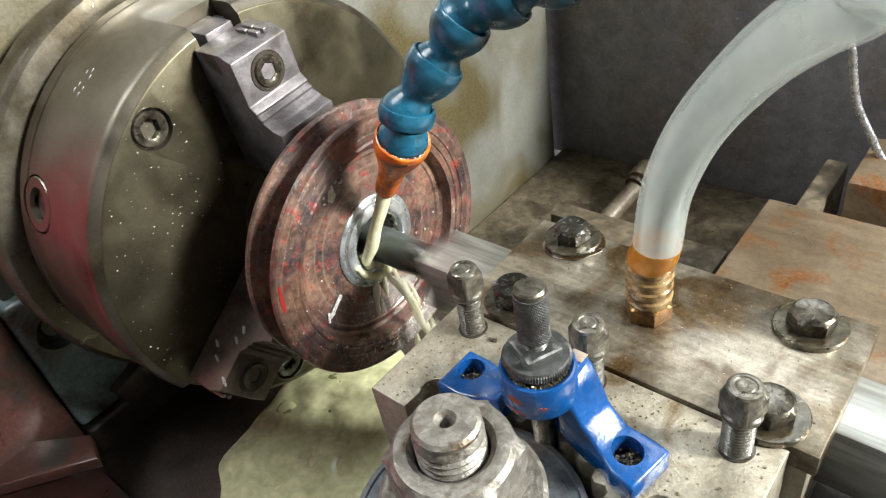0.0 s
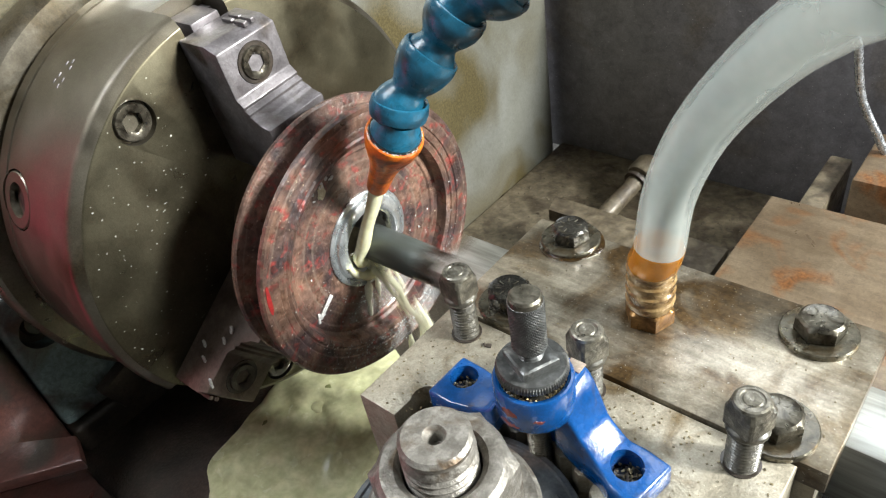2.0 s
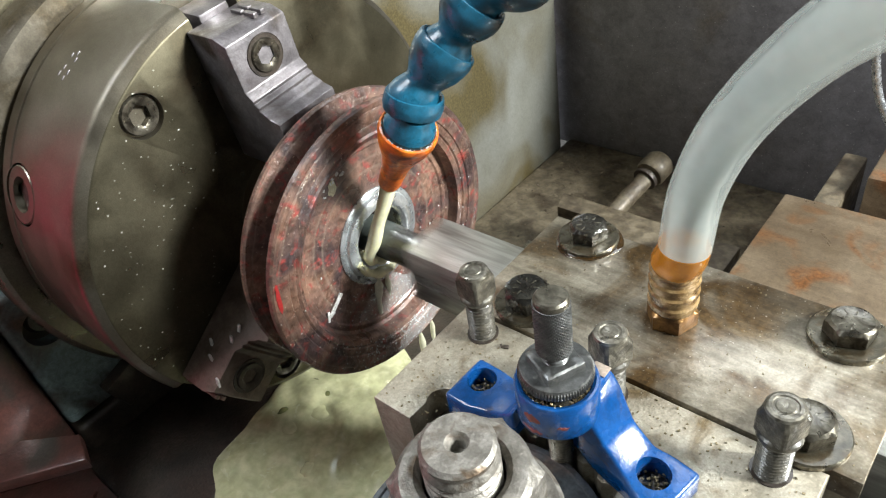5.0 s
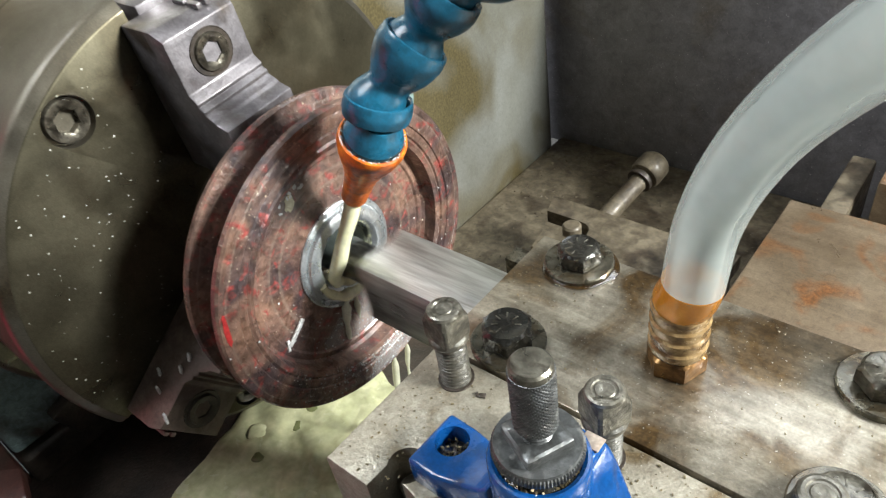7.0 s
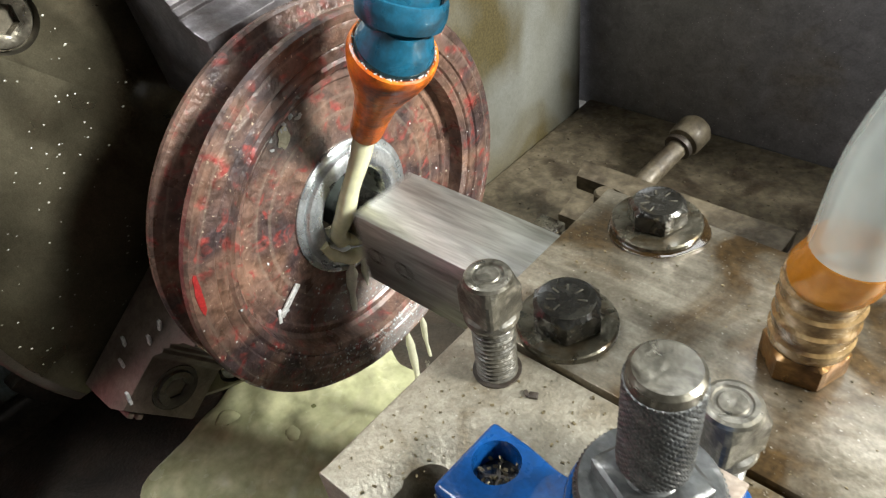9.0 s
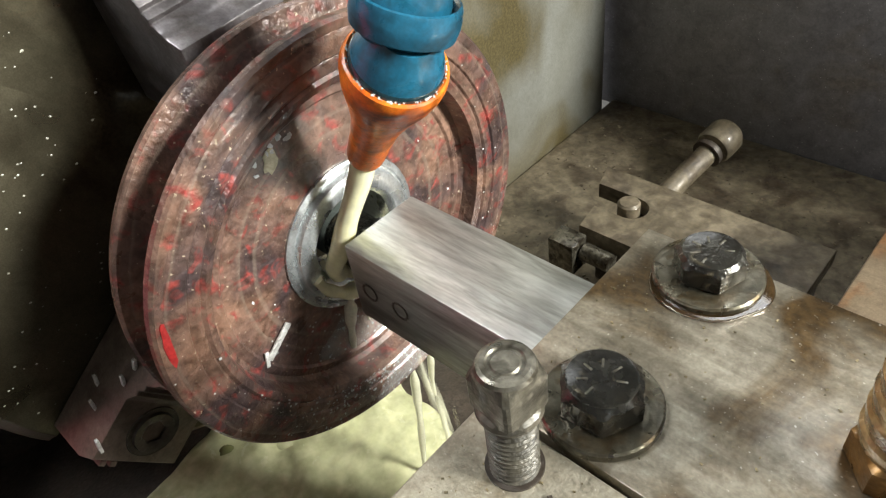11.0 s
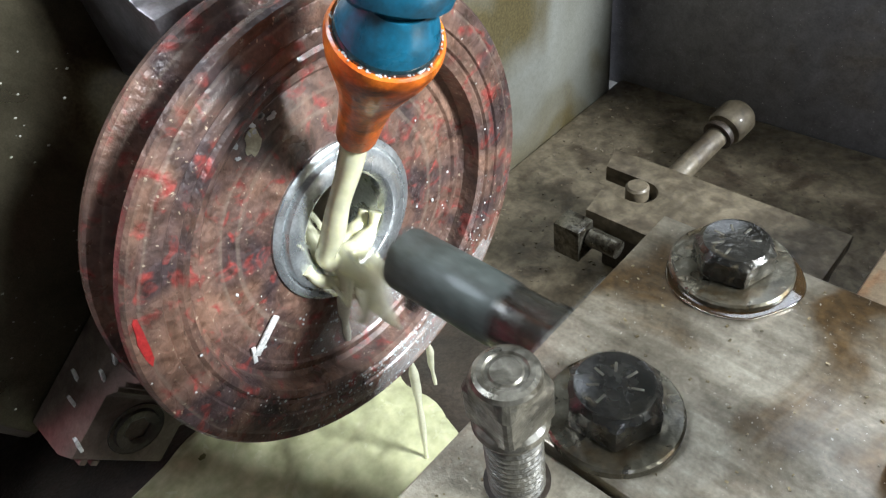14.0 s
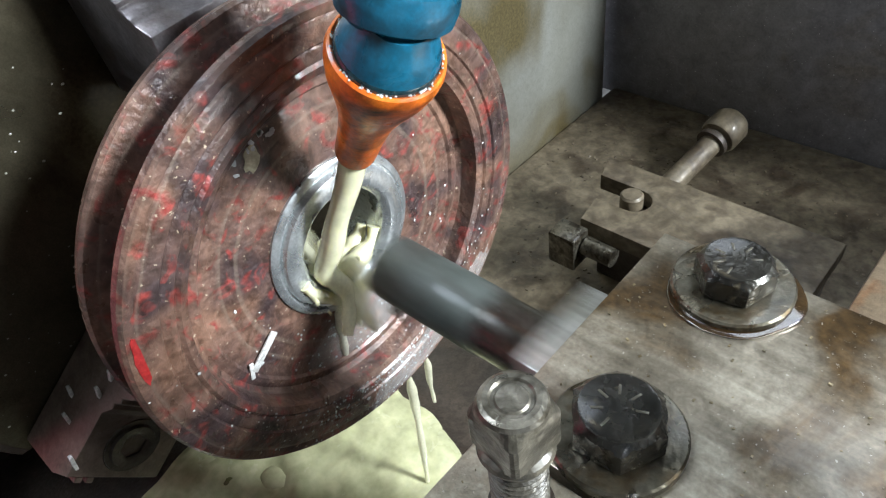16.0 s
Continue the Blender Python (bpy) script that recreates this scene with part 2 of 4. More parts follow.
def pulley_mat():
    """Worn red paint over rust, drawn out into turned rings."""
    m = node_mat("worn_red_pulley_paint", 0.12, 0.38, 0.35, 0.9, ((0.215, 0.122, 0.084), (0.056, 0.037, 0.037)), 40, (0.31, 0.055, 0.046), 130, 0.62, rough_spread=0.22, fine=640, mottle=0.85, pale=(0.42, 0.34, 0.25))
    nt = m.node_tree
    n, l = nt.nodes, nt.links
    tc = n.new("ShaderNodeTexCoord")
    sep = n.new("ShaderNodeSeparateXYZ")
    l.new(tc.outputs["Object"], sep.inputs["Vector"])
    yz = n.new("ShaderNodeCombineXYZ")
    l.new(sep.outputs["Y"], yz.inputs["X"]), l.new(sep.outputs["Z"], yz.inputs["Y"])
    ln = n.new("ShaderNodeVectorMath")
    ln.operation = "LENGTH"
    l.new(yz.outputs["Vector"], ln.inputs[0])
    nz = n.new("ShaderNodeTexNoise")
    nz.inputs["Scale"].default_value = 30
    l.new(tc.outputs["Object"], nz.inputs["Vector"])
    ad = n.new("ShaderNodeMath")
    ad.operation = "MULTIPLY_ADD"
    ad.inputs[1].default_value = 0.005
    l.new(nz.outputs["Fac"], ad.inputs[0]), l.new(ln.outputs["Value"], ad.inputs[2])
    ring = n.new("ShaderNodeTexNoise")
    ring.noise_dimensions = "1D"
    ring.inputs["Scale"].default_value, ring.inputs["Detail"].default_value = 260, 6
    l.new(ad.outputs["Value"], ring.inputs["W"])
    rp = n.new("ShaderNodeValToRGB")
    rp.color_ramp.elements[0].position, rp.color_ramp.elements[1].position = 0.58, 0.74
    l.new(ring.outputs["Fac"], rp.inputs["Fac"])
    grey = n.new("ShaderNodeMix")
    grey.data_type = "RGBA"
    base = n["Principled BSDF"].inputs["Base Color"].links[0].from_socket
    half = n.new("ShaderNodeMath")
    half.operation = "MULTIPLY"
    half.inputs[1].default_value = 0.3
    l.new(rp.outputs["Color"], half.inputs[0])
    l.new(half.outputs["Value"], grey.inputs["Factor"])
    l.new(base, grey.inputs[6])
    grey.inputs[7].default_value = (0.24, 0.19, 0.145, 1)
    l.new(grey.outputs[2], n["Principled BSDF"].inputs["Base Color"])
    return m


PULLEY = pulley_mat()
REDPAINT = node_mat("bright_red_paint", 0.0, 0.4, 0.3, 0.3, ((0.42, 0.03, 0.028), (0.26, 0.02, 0.02)), 150)
WHITEFLAKE = node_mat("white_paint_flake", 0.1, 0.35, 0.3, 0.2, ((0.62, 0.64, 0.66), (0.45, 0.47, 0.5)), 200)
PALEFLAKE = node_mat("pale_paint_flake", 0.1, 0.4, 0.2, 0.2, ((0.5, 0.46, 0.32), (0.38, 0.35, 0.24)), 200)
THIN = clear_mat("thin_coolant", ((0.95, 0.94, 0.80), (0.88, 0.87, 0.70)), 0.10, 0.12, 0.2)
FROTH = clear_mat("frothy_coolant", ((0.86, 0.84, 0.64), (0.76, 0.75, 0.56)), 0.30, 0.2, 0.35)
DRIED = node_mat("dried_coolant_specks", 0.0, 0.3, 0.4, 0.0, ((0.34, 0.33, 0.26), (0.22, 0.21, 0.16)), 100, None, rough_spread=0.05)
OXIDE = node_mat("dark_oxide_screw_steel", 0.2, 0.46, 0.25, 0.6, ((0.10, 0.09, 0.066), (0.038, 0.034, 0.025)), 170, (0.22, 0.195, 0.15), 150, 0.64)
CROWN = node_mat("bright_screw_crown", 0.7, 0.4, 0.2, 0.35, ((0.29, 0.27, 0.22), (0.12, 0.11, 0.086)), 190, (0.07, 0.06, 0.04), 140, 0.6)
# droplets with a near-white base; the glint of light is put into their colour
WATER = node_mat("glint_white_droplets", 0.0, 0.06, 0.5, 0.0, ((0.85, 0.87, 0.86), (0.75, 0.78, 0.78)), 100, None, rough_spread=0.02)
WATER.node_tree.nodes["Principled BSDF"].inputs["Transmission Weight"].default_value = 0.35


# ---- mesh helpers ----
def ring_radius(r, kind, angle):
    if kind == "h":
        return r / math.cos((angle % (math.pi / 3)) - math.pi / 6)
    if kind == "s":
        q = r / math.cos((angle % (math.pi / 2)) - math.pi / 4)
        return min(q, r * 1.37)
    if kind == "q":
        q = r / math.cos((angle % (math.pi / 2)) - math.pi / 4)
        return min(q, r * 1.32)
    return r


def loft(rows, n=24, top=True, bottom=True, axis="z"):
    """A body of rings: rows of (height, radius, kind); kind c round, h hexagon, s square, q square with rounded corners (radius: half across the flats)."""
    bm = bmesh.new()
    loops = []
    for h, r, kind in rows:
        loop = []
        for i in range(n):
            a = 2 * math.pi * i / n
            q = ring_radius(r, kind, a)
            p = (q * math.cos(a), q * math.sin(a), h)
            if axis == "x":
                p = (h, p[0], p[1])
            loop.append(bm.verts.new(p))
        loops.append(loop)
    for a, b in zip(loops, loops[1:]):
        for i in range(n):
            bm.faces.new((a[i], a[(i + 1) % n], b[(i + 1) % n], b[i]))
    if bottom:
        bm.faces.new(loops[0][::-1])
    if top:
        bm.faces.new(loops[-1])
    bmesh.ops.recalc_face_normals(bm, faces=bm.faces)
    return bm


def cuboid(x0, x1, y0, y1, z0, z1, bevel=0.0007, segments=2):
    bm = bmesh.new()
    bmesh.ops.create_cube(bm, size=1.0)
    for v in bm.verts:
        v.co = Vector(((x0, x1)[v.co.x > 0], (y0, y1)[v.co.y > 0], (z0, z1)[v.co.z > 0]))
    if bevel:
        bmesh.ops.bevel(bm, geom=bm.edges[:], offset=bevel, segments=segments, affect="EDGES", profile=0.5)
    return bm


def slab(outline, z0, z1, bevel=0.0008, segments=2):
    """A flat outline in x, y raised from z0 to z1, with its rims rounded."""
    bm = bmesh.new()
    low = [bm.verts.new((x, y, z0)) for x, y in outline]
    high = [bm.verts.new((x, y, z1)) for x, y in outline]
    bm.faces.new(low[::-1]), bm.faces.new(high)
    for i in range(len(outline)):
        j = (i + 1) % len(outline)
        bm.faces.new((low[i], low[j], high[j], high[i]))
    bmesh.ops.recalc_face_normals(bm, faces=bm.faces)
    if bevel:
        rim = [e for e in bm.edges if abs(e.verts[0].co.z - e.verts[1].co.z) < 1e-6]
        bmesh.ops.bevel(bm, geom=rim, offset=bevel, segments=segments, affect="EDGES", profile=0.5)
    return bm


def smooth_path(points, steps=10):
    """A Catmull-Rom line through the points."""
    pts = [Vector(p) for p in points]
    pts = [2 * pts[0] - pts[1], *pts, 2 * pts[-1] - pts[-2]]
    out = []
    for a, b, c, d in zip(pts, pts[1:], pts[2:], pts[3:]):
        for i in range(steps):
            t = i / steps
            out.append(0.5 * (2 * b + (c - a) * t + (2 * a - 5 * b + 4 * c - d) * t * t + (3 * b - a - 3 * c + d) * t ** 3))
    out.append(pts[-2])
    return out


def tube(points, radius, n=20, caps=True):
    """A round body along a line; radius is a number or a function of the part of the way gone."""
    bm = bmesh.new()
    loops = []
    side = None
    for i, p in enumerate(points):
        way = (points[min(i + 1, len(points) - 1)] - points[max(i - 1, 0)]).normalized()
        if side is None:
            side = way.orthogonal().normalized()
        side = (side - way * side.dot(way)).normalized()
        up = way.cross(side)
        r = radius(i / (len(points) - 1)) if callable(radius) else radius
        loops.append([bm.verts.new(p + r * (math.cos(a) * side + math.sin(a) * up)) for a in (2 * math.pi * k / n for k in range(n))])
    for a, b in zip(loops, loops[1:]):
        for i in range(n):
            bm.faces.new((a[i], a[(i + 1) % n], b[(i + 1) % n], b[i]))
    if caps:
        bm.faces.new(loops[0][::-1]), bm.faces.new(loops[-1])
    bmesh.ops.recalc_face_normals(bm, faces=bm.faces)
    return bm


def join(*bms):
    out = bmesh.new()
    for b in bms:
        me = bpy.data.meshes.new("tmp")
        b.to_mesh(me)
        b.free()
        out.from_mesh(me)
        bpy.data.meshes.remove(me)
    return out


def moved(bm, m):
    bm.transform(m)
    return bm


def mesh_of(name, bm, material, angle=35):
    me = bpy.data.meshes.new(name)
    bm.to_mesh(me)
    bm.free()
    me.materials.append(material)
    for p in me.polygons:
        p.use_smooth = True
    me.set_sharp_from_angle(angle=radians(angle))
    return me


def part(name, bm, material, parent, label="", m=None, angle=35):
    ob = new(name, mesh_of(name, bm, material, angle))
    ob.parent = parent
    if m is not None:
        ob.matrix_basis = m
    return tagged(ob, label)


def thing(name, m, label, category, group="", kind=""):
    ob = new(name)
    ob.empty_display_size = 0.01
    ob.matrix_basis = m
    return tagged(ob, label, category, group, kind)


def single(name, bm, material, label, category="", kind="", m=None, group="", angle=35):
    ob = new(name, mesh_of(name, bm, material, angle))
    if m is not None:
        ob.matrix_basis = m
    return tagged(ob, label, category, group, kind)


def carve(ob, *cutters):
    """Cuts bodies out of a mesh object for good."""
    for bm in cutters:
        me = bpy.data.meshes.new("cutter")
        bm.to_mesh(me)
        bm.free()
        tool = new("cutter", me)
        tool.matrix_basis = ob.matrix_basis
        parent, ob.parent = ob.parent, None
        mod = ob.modifiers.new("cut", "BOOLEAN")
        mod.operation, mod.object, mod.solver = "DIFFERENCE", tool, "EXACT"
        bpy.context.view_layer.update()
        done = bpy.data.meshes.new_from_object(ob.evaluated_get(bpy.context.evaluated_depsgraph_get()))
        ob.modifiers.remove(mod)
        old, ob.data = ob.data, done
        bpy.data.meshes.remove(old)
        bpy.data.objects.remove(tool), bpy.data.meshes.remove(me)
        ob.parent = parent
    for p in ob.data.polygons:
        p.use_smooth = True
    ob.data.set_sharp_from_angle(angle=radians(35))
    return ob


def threads(z0, z1, r, pitch=0.0015, depth=0.0007):
    rows, z = [], z0
    while z < z1 - pitch * 0.5:
        rows += [(z, r - depth, "c"), (z + pitch * 0.45, r, "c"), (z + pitch * 0.6, r, "c")]
        z += pitch
    return rows + [(z1, r - depth, "c")]


def turn_x(angle):
    return pose(0, 0, 0, angle, 0, 0)


AY, AZ = -0.0395, -0.0325

# ---- room ----
R, FLOOR, TOP = 3.0, -1.15, 2.6


def structure(name, label, *boxes, material=WALLMAT):
    return single(name, join(*[cuboid(*b, bevel=0) for b in boxes]), material, label, kind="structure")


structure("floor", "grey concrete workshop floor", (-R, R, -R, R, FLOOR - 0.1, FLOOR), material=FLOORMAT)
# the western opening is only there for the added fill lamp
structure("ceiling", "plain unseen workshop ceiling with openings for the added fill lamp and the roof light", (-R, -1.9, -R, R, TOP, TOP + 0.1), (-0.7, R, -R, 1.2, TOP, TOP + 0.1),
          (-1.9, -0.7, -R, -1.6, TOP, TOP + 0.1), (-1.9, -0.7, -0.4, 1.2, TOP, TOP + 0.1), (-1.9, -0.65, 1.2, R, TOP, TOP + 0.1), (0.85, R, 1.2, R, TOP, TOP + 0.1), (-0.65, 0.85, 2.3, R, TOP, TOP + 0.1))
structure("wall_west", "plain plastered workshop wall", (-R - 0.1, -R, -R, R, FLOOR, TOP))
structure("wall_south", "plain plastered workshop wall", (-R, R, -R - 0.1, -R, FLOOR, TOP))
structure("wall_north", "plain plastered workshop wall", (-R, R, R, R + 0.1, FLOOR, TOP))
structure("wall_east", "plain plastered workshop wall with a window opening", (R, R + 0.1, -R, 0.55, FLOOR, TOP), (R, R + 0.1, 1.55, R, FLOOR, TOP),
          (R, R + 0.1, 0.55, 1.55, FLOOR, 1.25), (R, R + 0.1, 0.55, 1.55, 2.25, TOP))

# ---- lathe body round the work ----
headstock = thing("headstock", pose(-0.36, 0, -0.3), "teal-grey painted lathe headstock with an oily front panel", "machine")
carve(part("front_panel", cuboid(-0.03, 0, -0.225, 0.5495, -0.2, 0.75, 0.003), GUARD, headstock, "oily grey steel panel behind the chuck"),
      moved(loft([(-0.05, 0.07, "c"), (0.02, 0.07, "c")], 40, axis="x"), pose(0, AY, AZ + 0.3)))
part("spindle_nose", moved(loft([(-0.04, 0.068, "c"), (0.05, 0.068, "c")], 40, axis="x"), pose(0, AY, AZ + 0.3)), DARK, headstock)
casting = part("casting", cuboid(-0.3, 0.014, -0.2335, -0.03, 0.105, 0.245, 0.006, 3), TEAL, headstock, "chipped teal-grey painted casting")
carve(casting, moved(loft([(-0.01, 0.0175, "c"), (0.05, 0.0175, "c")], 28, axis="x"), pose(0.002, -0.206, 0.205)))
part("plug", moved(loft([(0, 0.013, "c"), (0.010, 0.014, "c"), (0.013, 0.011, "c")], 24, axis="x"), pose(-0.006, -0.204, 0.208)), RED, headstock, "red-brown plug in the hole")
part("clamp_block", moved(cuboid(0, 0.014, -0.016, 0.016, -0.018, 0.014, 0.002), pose(0.014, -0.180, 0.118, 20, 0, 0)), DARK, headstock)
part("front_case", cuboid(-0.3, 0.013, -0.31, -0.2348, -0.12, 0.29, 0.006, 3), RED, headstock, "red-brown painted front casing")
part("foot", cuboid(-0.3, 0.02, -0.2335, -0.03, -0.2, 0.104, 0.005, 3), DARK, headstock)
part("paint_smear", slab([(0.0, -0.055), (0.006, -0.02), (0.003, 0.015), (0.008, 0.05), (-0.002, 0.03), (-0.004, -0.015)], 0, 0.0004, 0), node_mat("teal_paint_smear", 0, 0.5, 0, 0.1, ((0.20, 0.29, 0.26), (0.25, 0.31, 0.28)), 60), headstock, "faint teal paint smear", m=pose(0.0005, 0.27, 0.19, 90, 0, 90))
# unseen red block, added and sized so that the chuck's side mirrors red
cover = thing("red_reflection_block", pose(-0.7, -0.45, -0.5), "unseen red block added to give the chuck its red reflection", "machine")
part("shell", cuboid(-0.30, 0.30, -0.16, 0.14, -0.6, 0.74, 0.02, 4), node_mat("red_reflection_paint", 0.0, 0.35, 0.3, 0.1, ((0.52, 0.05, 0.10), (0.40, 0.04, 0.08)), 10, (0.2, 0.03, 0.04), 8, 0.62, fine=200), cover)

TOPZ = 0.362
back_guard = thing("back_guard", pose(0, 0.576, -0.42), "dark grimy sheet-steel splash guard behind the lathe", "guard")
part("sheet", cuboid(-0.40, 1.6, 0, 0.004, 0.06, TOPZ, 0.0015), BACK, back_guard)
part("top_fold", cuboid(-0.36, 1.6, -0.006, 0.004, TOPZ, TOPZ + 0.008, 0.002), BACK, back_guard)

bed = thing("lathe_bed", pose(0, 0, FLOOR), "dark oily cast-iron lathe bed with chip tray", "machine")
part("back_way", cuboid(-0.36, 1.4, 0.10, 0.575, 0.5, 0.80, 0.006), LEDGE, bed, "chip-covered rear bed casting")
part("inner_floor", cuboid(-0.36, 1.4, -0.30, 0.10, 0.4, 0.925, 0.004), DARK, bed)
part("front_way", cuboid(-0.36, 1.4, -0.36, -0.245, 0.4, 0.955, 0.006), RED, bed, "red-brown painted front way")
part("base", cuboid(-0.6, 1.5, -0.36, 0.54, 0.0, 0.4, 0.01), TEAL, bed)
part("guard_plate", slab([(-0.40, -0.40), (-0.28, -0.245), (-0.31, -0.236), (-0.43, -0.34)], 0.965, 0.977, 0.002), RED, bed, "red-brown plate with a worn pale edge")

# rear of the carriage
carriage = thing("carriage", pose(0, 0, -0.42), "rusty brown lathe carriage covered with oil", "machine")
part("rear_wing", cuboid(0.031, 0.5, 0.10, 0.359, 0.10, 0.222, 0.002), BROWN, carriage, "flat rusty brown steel cover")
part("rear_block", cuboid(0.092, 0.5, 0.40, 0.50, 0.09, 0.235, 0.003), BROWN, carriage, "brown rusty block")
part("rail", cuboid(0.055, 0.078, 0.30, 0.47, 0.14, 0.215, 0.003), LEDGE, carriage)
part("saddle", cuboid(0.02, 0.5, -0.24, 0.10, 0.09, 0.26, 0.004), DARK, carriage)
part("topslide", cuboid(0.01, 0.30, -0.25, -0.004, 0.26, 0.343, 0.003), POST, carriage)

lock_plate = thing("slotted_plate", pose(-0.16, 0.31, -0.29), "grimy steel plate with a U-shaped slot", "plate")
us = [(-0.045, -0.045), (0.155, -0.045), (0.155, 0.05), (-0.075, 0.05), (-0.065, 0.02), (-0.045, 0.02)]
us += [(-0.018 + 0.016 * math.cos(a), 0.004 + 0.016 * math.sin(a)) for a in [math.pi * (0.5 - k / 8) for k in range(9)]] + [(-0.05, -0.012)]
part("plate", slab(us, -0.012, 0.006, 0.0015), LEDGE, lock_plate)
part("clamp_screw", moved(loft([(-0.01, 0.011, "c"), (0.012, 0.011, "c"), (0.014, 0.009, "c")], 24), pose(-0.02, 0.002, 0)), LEDGE, lock_plate)
part("support", cuboid(-0.03, 0.15, -0.04, 0.045, -0.06, -0.012, 0.002), DARK, lock_plate)

lever = thing("clamp_lever", pose(-0.19, 0.40, -0.335), "grimy steel clamp lever with a round cap", "lever")
part("rod", tube([Vector((0, 0, 0)), Vector((0.012, 0.09, 0.02))], 0.012, 20), LEDGE, lever)
part("cap", moved(loft([(-0.003, 0.019, "c"), (0, 0.021, "c"), (0.022, 0.021, "c"), (0.028, 0.017, "c")], 28),
                  Matrix.Translation((0.012, 0.09, 0.02)) @ Vector((0.012, 0.09, 0.02)).to_track_quat("Z", "Y").to_matrix().to_4x4()), LEDGE, lever)
part("collar", moved(loft([(0, 0.017, "c"), (0.006, 0.017, "c")], 24),
                     Matrix.Translation((0.010, 0.076, 0.017)) @ Vector((0.012, 0.09, 0.02)).to_track_quat("Z", "Y").to_matrix().to_4x4()), DARK, lever)

square_nut = thing("stop_block", pose(-0.205, 0.245, -0.29), "small grimy steel block beside the slotted plate", "block")
part("block", cuboid(-0.014, 0.014, -0.012, 0.012, -0.03, 0.006, 0.0015), ZINC, square_nut)
part("screw", moved(loft([(0, 0.009, "c"), (0.03, 0.009, "c")], 16, axis="x"), pose(0.016, 0.004, -0.008)), ZINC, square_nut)

cable = thing("armoured_cable", pose(0, 0, 0), "thin silver armoured cable hanging before the back guard", "cable")
cpath = smooth_path([(0.045, 0.47, 0.20), (0.047, 0.465, 0.06), (0.053, 0.46, -0.046), (0.0608, 0.46, -0.0796), (0.0731, 0.46, -0.127), (0.0931, 0.46, -0.162), (0.1137, 0.46, -0.1914), (0.16, 0.455, -0.215)], 30)
part("sheath", tube(cpath, 0.0042, 12), CABLE, cable)

# ---- coolant pool under the chuck ----
random.seed(4)
bm = bmesh.new()
loops = []
for j in range(26):
    s = j / 25
    loop = []
    for k in range(96):
        a = 2 * math.pi * k / 96
        q = s * (1 + 0.05 * math.sin(3 * a + 1) + 0.04 * math.sin(7 * a) + 0.02 * math.sin(13 * a + 2))
        p = Vector((-0.156 + 0.098 * q * math.cos(a), -0.103 + 0.108 * q * math.sin(a), 0))
        p.z = -0.2235 + 0.0055 * (1 - s ** 6) + 0.0035 * noise.noise(p * 45) + 0.0016 * noise.noise(p * 140)
        loop.append(bm.verts.new(p))
    loops.append(loop)
for u, v in zip(loops, loops[1:]):
    for k in range(96):
        bm.faces.new((u[k], u[(k + 1) % 96], v[(k + 1) % 96], v[k]))
bmesh.ops.remove_doubles(bm, verts=bm.verts, dist=1e-5)
bmesh.ops.recalc_face_normals(bm, faces=bm.faces)
pool = single("coolant_pool", bm, POOL, "pale green milky coolant pool in the tray", "coolant", kind="stuff", angle=80)

# ---- chuck ----
chuck = thing("lathe_chuck", pose(0, AY, AZ), "large oily steel three-jaw lathe chuck", "chuck")
body = part("body", loft([(-0.25, 0.045, "c"), (-0.212, 0.045, "c"), (-0.2055, 0.048, "c"), (-0.205, 0.05, "c"), (-0.205, 0.1535, "c"), (-0.2056, 0.1548, "c"), (-0.2066, 0.1555, "c"),
                          (-0.2085, 0.1588, "c"), (-0.2115, 0.1605, "c"), (-0.215, 0.161, "c"), (-0.294, 0.161, "c"), (-0.2955, 0.1595, "c"), (-0.297, 0.161, "c"), (-0.306, 0.1615, "c"),
                          (-0.308, 0.157, "c"), (-0.3135, 0.157, "c")], 128, axis="x"), CHUCK, chuck)
part("backplate", loft([(-0.3135, 0.150, "c"), (-0.314, 0.174, "c"), (-0.316, 0.1765, "c"), (-0.320, 0.179, "c"), (-0.338, 0.179, "c"), (-0.338, 0.06, "c")], 128, top=False, bottom=False, axis="x"), PLATEBACK, chuck, "worn rough steel backplate")


def cap_screw(name, parent, m, r, material=BLACKED, depth=0.008):
    """A socket head: a round rim round a six-sided hole."""
    bm = loft([(-0.004, r, "c"), (0.0, r, "c"), (0.0012, r * 0.94, "c"), (0.0012, r * 0.66, "c"), (0.0004, r * 0.5, "h"), (-depth, r * 0.48, "h"), (-depth - 0.001, r * 0.12, "c")], 36, bottom=False)
    return part(name, bm, material, parent, m=m)


SCREWHEAD = node_mat("oily_socket_screw_steel", 0.7, 0.35, 0.4, 0.3, ((0.14, 0.125, 0.095), (0.07, 0.062, 0.046)), 150, (0.03, 0.024, 0.016), 110, 0.56)


def facing(x, a, r):
    """A place on the chuck's face, z outwards along the spindle."""
    return pose(x, r * math.cos(radians(a)), r * math.sin(radians(a)), 0, 90, 0)


def rim_place(a, x=-0.281, r=0.161):
    """A place on the chuck's round side, z outwards."""
    return pose(x, r * math.cos(radians(a)), r * math.sin(radians(a)), a - 90, 0, 0)


recesses = [moved(loft([(-0.0062, 0.0140, "c"), (0.004, 0.0140, "c")], 40), facing(-0.205, a, 0.1385)) for a in (126, 246, 6)]
recesses += [moved(loft([(-0.0060, 0.0205, "c"), (0.008, 0.0205, "c")], 40), rim_place(a)) for a in (154, 274, 34)]
recesses += [moved(cuboid(-0.232, -0.19, -0.0175, 0.0175, 0.120, 0.18, 0), turn_x(a - 90)) for a in (95, 215, 335)]
